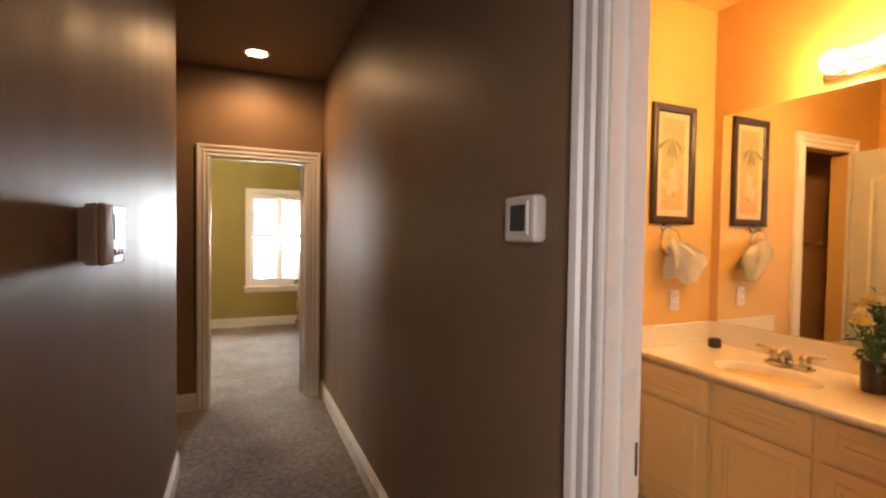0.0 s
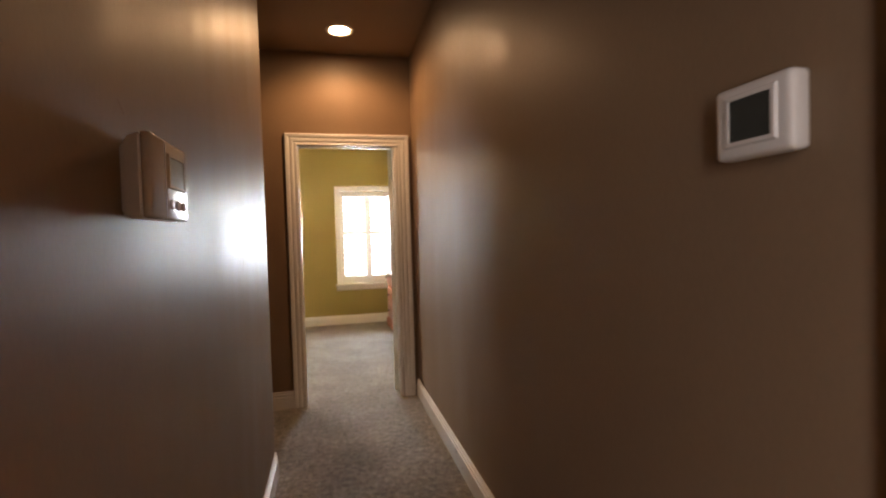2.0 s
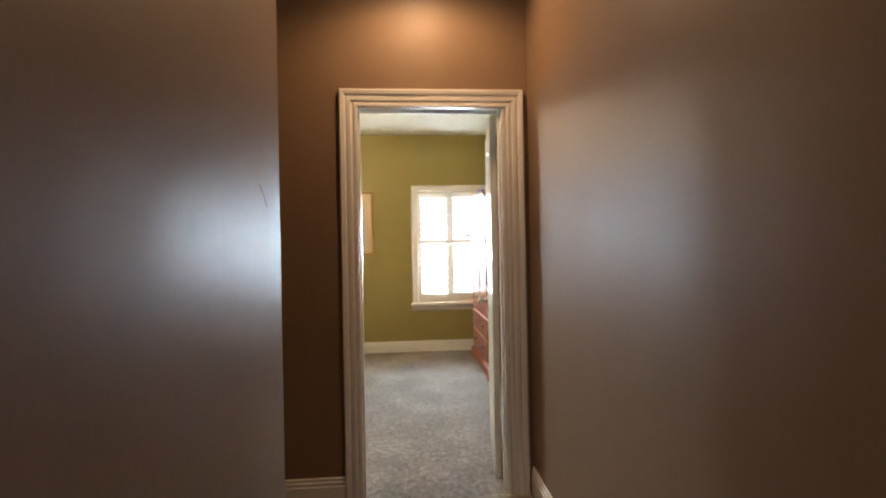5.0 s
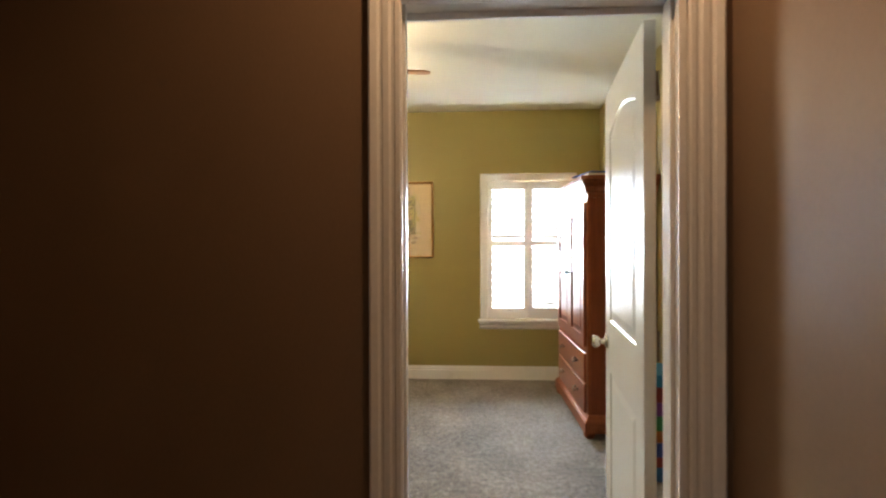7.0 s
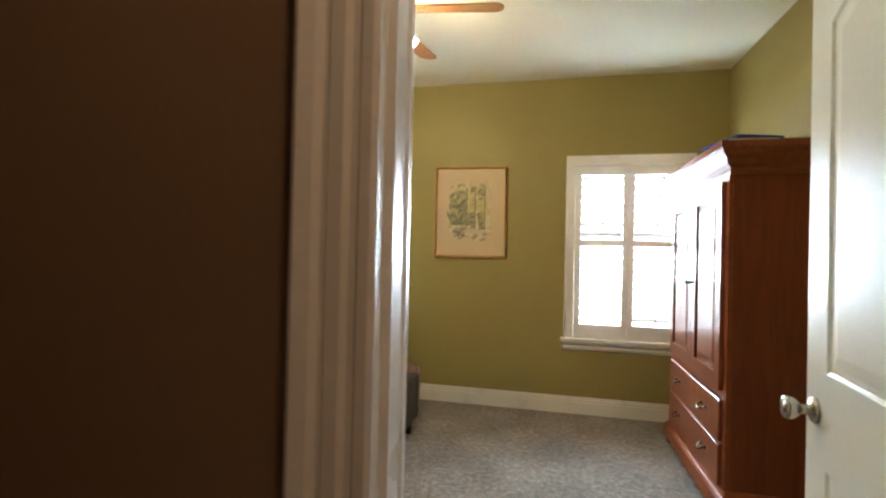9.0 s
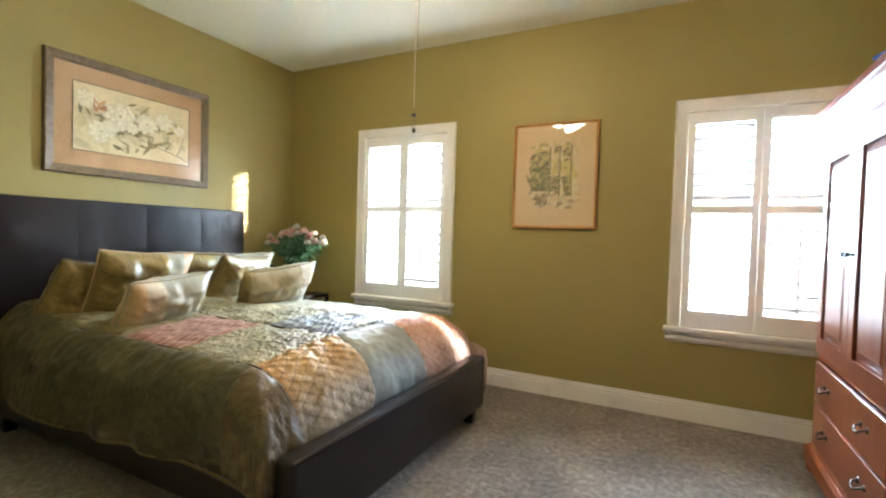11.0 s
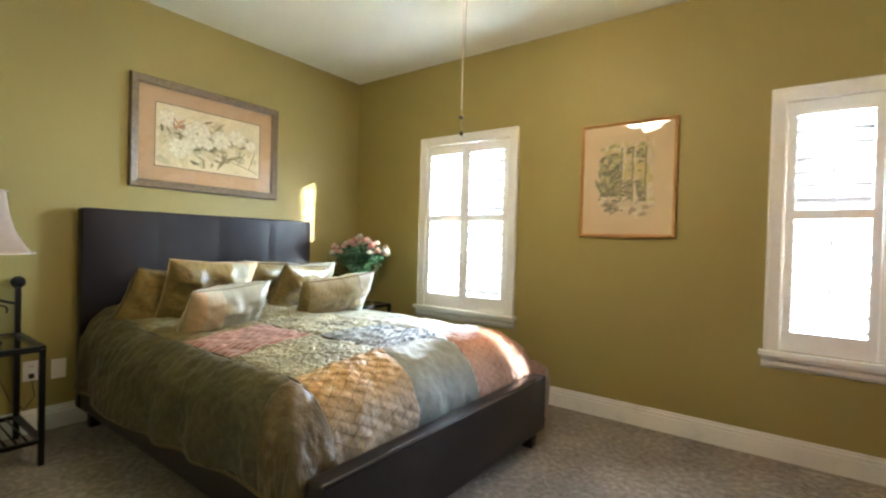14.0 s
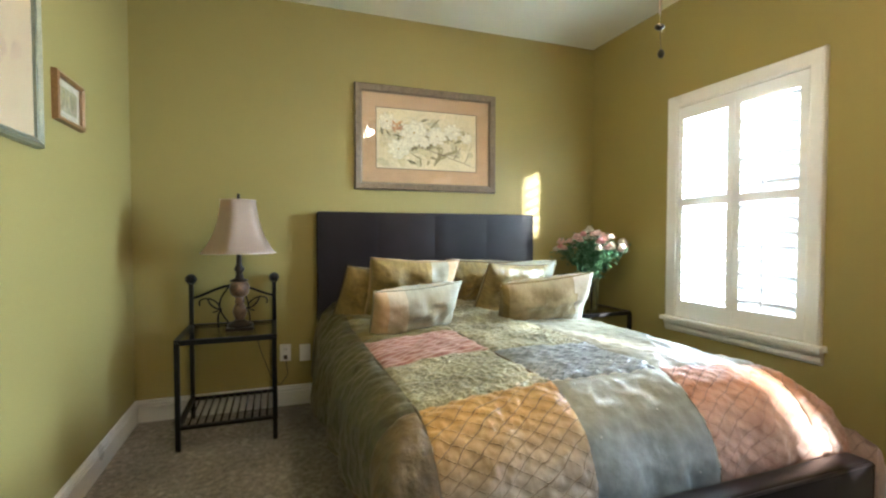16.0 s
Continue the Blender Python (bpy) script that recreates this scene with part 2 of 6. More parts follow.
M_CHERRYH = wood("cherry_wood_level", (0.21, 0.055, 0.018), (0.33, 0.095, 0.03), 0.45, 1, 0.0, gloss=0.25)
M_VARNISH = wood("varnished_cherry_front", (0.17, 0.042, 0.016), (0.27, 0.075, 0.026), 0.32, 2, 0.10, gloss=0.4)
M_DARKIRON = mat("black_wrought_iron", (0.012, 0.011, 0.011), 0.42, 0.6, var=0.3, scale=20, fine=200, bump=0.3)
M_LEATHER = mat("dark_brown_leather", (0.013, 0.010, 0.011), 0.33, var=0.3, scale=7, fine=260, bump=0.10, coat=0.1)
M_LEATHER.node_tree.nodes["Principled BSDF"].inputs["Specular IOR Level"].default_value = 0.3
M_NICKEL = mat("brushed_nickel", (0.55, 0.52, 0.47), 0.26, 1.0, var=0.08, fine=200, bump=0.03)
M_PEWTER = mat("dark_pewter_pull", (0.08, 0.07, 0.06), 0.35, 0.9, var=0.2)
M_PLASTIC = mat("white_plastic", (0.74, 0.70, 0.66), 0.35, var=0.03, bump=0.02)
M_CREAMPL = mat("tan_plastic", (0.55, 0.45, 0.34), 0.4, var=0.04, bump=0.02)
M_SCREEN = mat("dark_lcd_screen", (0.05, 0.055, 0.05), 0.15, var=0.1, bump=0)
M_GREYLCD = mat("grey_lcd_screen", (0.30, 0.32, 0.29), 0.2, var=0.1, bump=0)
M_GLASS = picture_glass("clear_glass_sheet")
M_PANE = picture_glass("window_pane_glass")


# ---- mesh helpers ----
def part(name, bm, material, parent=None, label="", smooth=False):
    me = bpy.data.meshes.new(name)
    bmesh.ops.recalc_face_normals(bm, faces=bm.faces)
    bm.to_mesh(me)
    bm.free()
    for k in (material if isinstance(material, (list, tuple)) else [material]):
        me.materials.append(k)
    if smooth:
        me.shade_smooth()
    ob = new(name, me)
    if parent is not None:
        ob.parent = parent
        ob.matrix_parent_inverse = parent.matrix_world.inverted()
    if label:
        ob["label"] = label
    return ob


def thing(name, x, y, z, label, category, group="", kind=""):
    ob = new(name)
    ob.matrix_world = pose(x, y, z)
    ob.empty_display_size = 0.1
    bpy.context.view_layer.update()
    return tagged(ob, label, category, group, kind)


def box(bm, x0, x1, y0, y1, z0, z1, mi=0):
    v = [bm.verts.new(p) for p in ((x0, y0, z0), (x1, y0, z0), (x1, y1, z0), (x0, y1, z0), (x0, y0, z1), (x1, y0, z1), (x1, y1, z1), (x0, y1, z1))]
    for f in ((3, 2, 1, 0), (4, 5, 6, 7), (0, 1, 5, 4), (1, 2, 6, 5), (2, 3, 7, 6), (3, 0, 4, 7)):
        bm.faces.new([v[i] for i in f]).material_index = mi
    return bm


def boxes(*rows):
    bm = bmesh.new()
    for r in rows:
        box(bm, *r)
    return bm


def rbox(x0, x1, y0, y1, z0, z1, r=0.004, seg=2):
    """A box with rounded edges."""
    bm = boxes((x0, x1, y0, y1, z0, z1))
    r = min(r, 0.45 * min(abs(x1 - x0), abs(y1 - y0), abs(z1 - z0)))
    bmesh.ops.bevel(bm, geom=bm.edges[:], offset=r, segments=seg, affect="EDGES", profile=0.6)
    return bm


def merge(a, b):
    me = bpy.data.meshes.new("join")
    b.to_mesh(me)
    b.free()
    a.from_mesh(me)
    bpy.data.meshes.remove(me)
    return a


def moved(bm, m):
    bmesh.ops.transform(bm, matrix=m, verts=bm.verts[:])
    return bm


def lathe(rows, seg=24, at=(0, 0, 0), squash=1.0):
    """A turned shape from rows of (radius, height)."""
    bm = bmesh.new()
    rings = [[bm.verts.new((at[0] + r * math.cos(2 * math.pi * i / seg), at[1] + squash * r * math.sin(2 * math.pi * i / seg), at[2] + z)) for i in range(seg)] for r, z in rows]
    for a, b in zip(rings, rings[1:]):
        for i in range(seg):
            bm.faces.new((a[i], a[(i + 1) % seg], b[(i + 1) % seg], b[i]))
    bm.faces.new(rings[0]), bm.faces.new(rings[-1])
    return bm


def tube(points, r, seg=8, bm=None, taper=1.0):
    """A round bar along points."""
    bm = bm or bmesh.new()
    ps = [Vector(p) for p in points]
    rings = []
    for i, p in enumerate(ps):
        d = (ps[min(i + 1, len(ps) - 1)] - ps[max(i - 1, 0)]).normalized()
        u = d.cross(Vector((0, 0, 1)) if abs(d.z) < 0.9 else Vector((1, 0, 0))).normalized()
        w = d.cross(u)
        rr = r * (1 + (taper - 1) * i / max(1, len(ps) - 1))
        rings.append([bm.verts.new(p + rr * (math.cos(2 * math.pi * k / seg) * u + math.sin(2 * math.pi * k / seg) * w)) for k in range(seg)])
    for a, b in zip(rings, rings[1:]):
        for k in range(seg):
            bm.faces.new((a[k], a[(k + 1) % seg], b[(k + 1) % seg], b[k]))
    bm.faces.new(rings[0]), bm.faces.new(rings[-1])
    return bm


def ball(p, r, bm=None, squash=(1, 1, 1), sub=2):
    bm = bm or bmesh.new()
    bmesh.ops.create_icosphere(bm, subdivisions=sub, radius=r, matrix=Matrix.Translation(p) @ Matrix.Diagonal((*squash, 1)))
    return bm


def rect_mould(a0, a1, b0, b1, profile, place, open_bottom=False):
    """A moulding with mitred corners round the rectangle a0..a1, b0..b1. profile: (out, proud) rows; place(a, b, proud) gives the point."""
    bm = bmesh.new()
    corner = [(a0, b0, -1, 0 if open_bottom else -1), (a0, b1, -1, 1), (a1, b1, 1, 1), (a1, b0, 1, 0 if open_bottom else -1)]
    rings = [[bm.verts.new(place(a + sa * o, b + sb * o, d)) for o, d in profile] for a, b, sa, sb in corner]
    order = list(zip(rings, rings[1:])) + ([] if open_bottom else [(rings[3], rings[0])])
    for p, q in order:
        for i in range(len(profile)):
            j = (i + 1) % len(profile)
            bm.faces.new((p[i], p[j], q[j], q[i]))
    if open_bottom:
        bm.faces.new(rings[0]), bm.faces.new(rings[3])
    return bm


CASING = [(0, 0), (0, 0.012), (0.006, 0.016), (0.018, 0.016), (0.022, 0.011), (0.030, 0.011), (0.036, 0.018), (0.052, 0.018), (0.056, 0.013), (0.062, 0.013), (0.068, 0.022), (0.086, 0.026), (0.092, 0.022), (0.092, 0)]
BASE = [(0, 0), (0.016, 0), (0.016, 0.094), (0.010, 0.098), (0.010, 0.104), (0.014, 0.108), (0.014, 0.116), (0.007, 0.120), (0.007, 0.127), (0.010, 0.130), (0.008, 0.136), (0, 0.137)]


def casing(name, a0, a1, z1, place, label):
    return tagged(part(name, rect_mould(a0, a1, 0.0, z1, CASING, place, True), M_TRIM), label, "door casing", kind="structure")


def baseboard(x0, y0, x1, y1, nx, ny):
    """A run of skirting along a wall whose face looks to (nx, ny)."""
    bm = bmesh.new()
    rings = [[bm.verts.new((x + nx * d, y + ny * d, z)) for d, z in BASE] for x, y in ((x0, y0), (x1, y1))]
    for i in range(len(BASE)):
        j = (i + 1) % len(BASE)
        bm.faces.new((rings[0][i], rings[0][j], rings[1][j], rings[1][i]))
    bm.faces.new(rings[0]), bm.faces.new(rings[1])
    return tagged(part("baseboard", bm, M_TRIM), "white painted baseboard with a moulded top", "baseboard", kind="structure")


def wall(name, material, label, *rows):
    return tagged(part(name, boxes(*rows), material), label, "wall", kind="structure")


# ---- setting: hall ----
H = 2.75
LW, RW, TURN_Y, EW, BW = -0.54, 0.465, 2.755, 3.83, 3.925
tagged(part("floor", boxes((-3.75, 2.0, -2.4, 7.5, -0.06, 0.0)), M_CARPET), "grey-brown speckled carpet of hall and bedroom", "carpet", kind="structure")
wall("wall_hall_right", M_HALL, "brown satin painted hall wall", (RW, 0.525, -2.2, -0.41, 0, H), (RW, 0.525, 0.395, EW, 0, H), (RW, 0.525, -0.41, 0.395, 2.05, H))
# the opening beside the start of the walk is invented to hold the fill lamp
wall("wall_hall_left", M_HALL, "brown satin painted hall wall with scuffs", (-0.66, LW, -2.2, -1.75, 0, H), (-0.66, LW, -0.85, TURN_Y, 0, H), (-0.66, LW, -1.75, -0.85, 0, 0.75), (-0.66, LW, -1.75, -0.85, 2.15, H))
tagged(part("trim", rect_mould(-1.75, -0.85, 0.75, 2.15, CASING, lambda a, b, d: Vector((LW + d, a, b))), M_TRIM), "white casing of an unseen opening added for the hall lamp", "window casing", kind="structure")
wall("wall_hall_return", M_HALL, "brown painted wall of the side passage", (-2.6, -0.66, TURN_Y - 0.12, TURN_Y, 0, H))
wall("wall_hall_passage_end", M_HALL, "brown painted end of the side passage", (-2.7, -2.6, TURN_Y - 0.12, EW, 0, H))
wall("wall_hall_back", M_HALL, "brown painted wall at the back of the hall", (-0.66, 0.525, -2.3, -2.2, 0, H))
wall("wall_hall_end", M_HALL, "brown painted wall round the bedroom door", (-2.7, -0.45, EW, 3.88, 0, H), (0.342, 0.525, EW, 3.88, 0, H), (-0.45, 0.342, EW, 3.88, 2.06, H))
tagged(part("ceiling", boxes((-2.7, 0.525, -2.3, 3.88, H, H + 0.1)), M_HALLCEIL), "taupe painted hall ceiling", "ceiling", kind="structure")
casing("trim", -0.425, 0.345, 2.030, lambda a, b, d: Vector((a, EW - d, b)), "white fluted casing of the bedroom doorway")
casing("trim", -0.425, 0.345, 2.030, lambda a, b, d: Vector((a, BW + d, b)), "white fluted casing of the bedroom doorway")
casing("trim", -0.40, 0.385, 2.048, lambda a, b, d: Vector((RW - d, a, b)), "white fluted casing of the bathroom doorway")
casing("trim", -0.40, 0.385, 2.048, lambda a, b, d: Vector((0.548 + d, a, b)), "white fluted casing of the bathroom doorway")


def jamb(x0, x1, y0, y1, across, stop):
    """The lining of a door opening with its stop."""
    bm = bmesh.new()
    if across == "x":
        box(bm, x0 - 0.02, x0, y0, y1, 0, 2.05), box(bm, x1, x1 + 0.02, y0, y1, 0, 2.05), box(bm, x0 - 0.02, x1 + 0.02, y0, y1, 2.05, 2.07)
        box(bm, x0, x0 + 0.011, y0 + stop, y0 + stop + 0.035, 0, 2.04), box(bm, x1 - 0.011, x1, y0 + stop, y0 + stop + 0.035, 0, 2.04), box(bm, x0, x1, y0 + stop, y0 + stop + 0.035, 2.039, 2.05)
    else:
        box(bm, x0, x1, y0 - 0.02, y0, 0, 2.05), box(bm, x0, x1, y1, y1 + 0.02, 0, 2.05), box(bm, x0, x1, y0 - 0.02, y1 + 0.02, 2.05, 2.07)
        box(bm, x0 + stop, x0 + stop + 0.035, y0, y0 + 0.011, 0, 2.04), box(bm, x0 + stop, x0 + stop + 0.035, y1 - 0.011, y1, 0, 2.04), box(bm, x0 + stop, x0 + stop + 0.035, y0, y1, 2.039, 2.05)
    return tagged(part("trim", bm, M_TRIM), "white painted door jamb with a stop", "door jamb", kind="structure")


jamb(-0.430, 0.322, 3.823, 3.932, "x", 0.03)
jamb(0.458, 0.556, -0.392, 0.377, "y", 0.04)
for run in ((RW, 0.48, RW, EW, -1, 0), (RW, -2.2, RW, -0.495, -1, 0), (LW, -2.2, LW, TURN_Y, 1, 0), (LW, TURN_Y, -2.6, TURN_Y, 0, 1), (-2.6, EW, -0.502, EW, 0, -1), (LW, -2.2, RW, -2.2, 0, 1)):
    baseboard(*run)

# ---- setting: bedroom ----
XL, XR, YF = -3.55, 1.085, 7.33
W1, W2, WZ0, WZ1 = (-2.63, -1.81), (-0.045, 0.775), 0.62, 2.025
wall("wall_south", M_OLIVE, "olive green satin painted wall round the door", (XL - 0.1, -0.45, 3.88, BW, 0, H), (0.342, 1.9, 3.88, BW, 0, H), (-0.45, 0.342, 3.88, BW, 2.06, H))
wall("wall_west", M_OLIVE, "olive green satin painted wall behind the bed", (XL - 0.1, XL, BW, YF, 0, H))
wall("wall_north", M_OLIVE, "olive green satin painted wall with two windows", (XL - 0.1, W1[0], YF, YF + 0.13, 0, H), (W1[1], W2[0], YF, YF + 0.13, 0, H), (W2[1], XR + 0.8, YF, YF + 0.13, 0, H),
     (W1[0], W1[1], YF, YF + 0.13, 0, WZ0), (W1[0], W1[1], YF, YF + 0.13, WZ1, H), (W2[0], W2[1], YF, YF + 0.13, 0, WZ0), (W2[0], W2[1], YF, YF + 0.13, WZ1, H))
wall("wall_east", M_OLIVE, "olive green painted wall with a closet opening", (XR, XR + 0.1, BW, 4.74, 0, H), (XR, XR + 0.1, 5.46, YF, 0, H), (XR, XR + 0.1, 4.74, 5.46, 2.05, H))
tagged(part("ceiling", boxes((XL - 0.1, XR + 0.8, 3.88, YF + 0.13, H, H + 0.1)), M_CEIL), "white matt bedroom ceiling", "ceiling", kind="structure")
for run in ((XL, BW, -0.502, BW, 0, 1), (0.455, BW, XR, BW, 0, 1), (XL, BW, XL, YF, 1, 0), (XL, YF, XR, YF, 0, -1), (XR, 5.56, XR, YF, -1, 0), (XR, BW, XR, 4.65, -1, 0)):
    baseboard(*run)
casing("trim", 4.75, 5.45, 2.045, lambda a, b, d: Vector((XR - d, a, b)), "white casing of the closet opening")
wall("wall_closet", M_YELLOW, "yellow-orange painted closet walls", (1.8, 1.9, 4.4, 5.8, 0, H), (1.185, 1.8, 4.4, 4.5, 0, H), (1.185, 1.8, 5.7, 5.8, 0, H))
tagged(part("ceiling", boxes((XR + 0.8, 2.0, 3.88, YF + 0.13, H, H + 0.1)), M_CEIL), "white closet ceiling", "ceiling", kind="structure")
wall("wall_closet_outer", M_BROWNROOM, "wall behind the closet", (1.9, 2.0, 3.88, 7.46, 0, H))

# ---- setting: bathroom and the brown room behind it ----
wall("wall_bath_west", M_YELLOW, "yellow-orange painted bathroom wall", (0.525, 0.548, -1.2, -0.41, 0, H), (0.525, 0.548, 0.395, 1.55, 0, H), (0.525, 0.548, -0.41, 0.395, 2.05, H))
wall("wall_bath_north", M_YELLOW, "yellow-orange painted bathroom wall", (0.548, 0.93, 1.55, 1.66, 0, H), (1.47, 2.49, 1.55, 1.66, 0, H), (0.93, 1.47, 1.55, 1.66, 2.05, H))
wall("wall_bath_east", M_YELLOW, "yellow-orange painted bathroom wall above the vanity", (2.345, 2.49, -1.2, 1.55, 0, H))
wall("wall_bath_south", M_YELLOW, "yellow-orange painted bathroom wall", (0.525, 2.49, -1.3, -1.2, 0, H))
tagged(part("floor", boxes((0.53, 2.49, -1.2, 2.7, 0.0, 0.008)), M_TILE), "beige tiled bathroom floor", "floor", kind="structure")
tagged(part("ceiling", boxes((0.525, 2.49, -1.3, 2.7, H, H + 0.1)), M_YELLOW), "yellow-orange bathroom ceiling", "ceiling", kind="structure")
wall("wall_brown_room", M_BROWNROOM, "brown painted walls of the inner room", (0.525, 0.548, 1.66, 2.7, 0, H), (0.548, 2.42, 2.6, 2.7, 0, H), (2.3, 2.42, 1.66, 2.6, 0, H))
casing("trim", 0.94, 1.46, 2.045, lambda a, b, d: Vector((a, 1.55 - d, b)), "white casing of the inner bathroom doorway")


# ---- windows with plantation shutters ----
def louvre(name, x0, x1, y, z, tilt, parent):
    """One flat-oval slat, turned about its long axis."""
    seg, w, t = 10, 0.038, 0.0055
    bm = bmesh.new()
    rings = [[bm.verts.new((x, w * math.cos(2 * math.pi * k / seg), t * math.sin(2 * math.pi * k / seg))) for k in range(seg)] for x in (x0, x1)]
    for k in range(seg):
        bm.faces.new((rings[0][k], rings[0][(k + 1) % seg], rings[1][(k + 1) % seg], rings[1][k]))
    bm.faces.new(rings[0]), bm.faces.new(rings[1])
    return part(name, moved(bm, Matrix.Translation((0, y, z)) @ Matrix.Rotation(radians(tilt), 4, "X")), M_SHUT, parent, smooth=True)


def window(name, w, tilts):
    x0, x1 = w
    win = thing(name, (x0 + x1) / 2, YF, WZ0, "white-cased window with plantation shutters", "window", kind="structure")
    prof = [(0, 0), (0, 0.014), (0.01, 0.02), (0.06, 0.024), (0.072, 0.028), (0.078, 0.022), (0.078, 0)]
    part("casing", rect_mould(x0, x1, WZ0 - 0.02, WZ1, prof, lambda a, b, d: Vector((a, YF - d, b)), True), M_TRIM, win)
    sill = rbox(x0 - 0.10, x1 + 0.10, YF - 0.055, YF + 0.02, WZ0 - 0.032, WZ0 - 0.002, 0.006)
    part("window_sill", sill, M_TRIM, win)
    bm = bmesh.new()
    pts = [(0.0, 0.0), (0.030, 0.0), (0.030, -0.018), (0.020, -0.028), (0.020, -0.05), (0.008, -0.068), (0.0, -0.072)]
    r = [[bm.verts.new((x, YF - d, WZ0 - 0.032 + z)) for d, z in pts] for x in (x0 - 0.085, x1 + 0.085)]
    for i in range(len(pts)):
        j = (i + 1) % len(pts)
        bm.faces.new((r[0][i], r[0][j], r[1][j], r[1][i]))
    bm.faces.new(r[0]), bm.faces.new(r[1])
    part("apron", bm, M_TRIM, win)
    part("window_frame", boxes((x0, x0 + 0.03, YF + 0.05, YF + 0.12, WZ0, WZ1), (x1 - 0.03, x1, YF + 0.05, YF + 0.12, WZ0, WZ1), (x0 + 0.03, x1 - 0.03, YF + 0.05, YF + 0.12, WZ1 - 0.03, WZ1), (x0 + 0.03, x1 - 0.03, YF + 0.05, YF + 0.12, WZ0, WZ0 + 0.035), (x0 + 0.03, x1 - 0.03, YF + 0.07, YF + 0.11, 1.35, 1.39)), M_TRIM, win)
    for z0, z1 in ((WZ0 + 0.035, 1.35), (1.39, WZ1 - 0.03)):
        p = part("pane", boxes((x0 + 0.03, x1 - 0.03, YF + 0.088, YF + 0.092, z0, z1)), M_PANE, win)
        p.visible_shadow = False
    part("liner", boxes((x0, x0 + 0.004, YF + 0.018, YF + 0.05, WZ0, WZ1), (x1 - 0.004, x1, YF + 0.018, YF + 0.05, WZ0, WZ1), (x0 + 0.004, x1 - 0.004, YF + 0.018, YF + 0.05, WZ1 - 0.004, WZ1), (x0 + 0.004, x1 - 0.004, YF + 0.018, YF + 0.05, WZ0, WZ0 + 0.004)), M_TRIM, win)
    xm = (x0 + x1) / 2
    ys = (YF - 0.012, YF + 0.016)
    yc = (ys[0] + ys[1]) / 2
    for i, (p0, p1) in enumerate(((x0 + 0.003, xm - 0.001), (xm + 0.001, x1 - 0.003))):
        panel = part("shutter_panel", boxes((p0, p0 + 0.042, *ys, WZ0 + 0.004, WZ1 - 0.006), (p1 - 0.042, p1, *ys, WZ0 + 0.004, WZ1 - 0.006), (p0 + 0.042, p1 - 0.042, *ys, WZ1 - 0.085, WZ1 - 0.006),
                                            (p0 + 0.042, p1 - 0.042, *ys, 1.365, 1.415), (p0 + 0.042, p1 - 0.042, *ys, WZ0 + 0.004, WZ0 + 0.115)), M_SHUT, win)
        for j, (z0, z1) in enumerate(((WZ0 + 0.115, 1.365), (1.415, WZ1 - 0.085))):
            n = round((z1 - z0) / 0.078)
            for k in range(n):
                louvre("louvre", p0 + 0.044, p1 - 0.044, yc, z0 + (k + 0.5) * (z1 - z0) / n, tilts[i][j], panel)
            xr = (p0 + p1) / 2
            part("tilt_rod", boxes((xr - 0.006, xr + 0.006, yc - 0.052, yc - 0.042, z0 + 0.03, z1 - 0.05)), M_SHUT, panel)
        for z in (0.85, 1.75):
            xh = p0 - 0.006 if i == 0 else p1 - 0.004
            part("hinge", rbox(xh, xh + 0.010, ys[0] - 0.004, ys[0] + 0.004, z, z + 0.06, 0.002), M_SHUT, panel)
    return win


window("window_1", W1, ((13, 13), (-40, -32)))
window("window_2", W2, ((21, -42), (-40, -40)))

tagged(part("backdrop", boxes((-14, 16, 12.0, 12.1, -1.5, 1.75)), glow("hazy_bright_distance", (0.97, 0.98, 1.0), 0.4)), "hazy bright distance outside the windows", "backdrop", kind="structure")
tagged(part("ground", boxes((-400, 400, 7.6, 800, -1.6, -1.5)), mat("pale_dry_ground", (0.36, 0.34, 0.28), 0.9, var=0.2, scale=0.5)), "pale dry ground outside the windows", "ground", kind="structure")


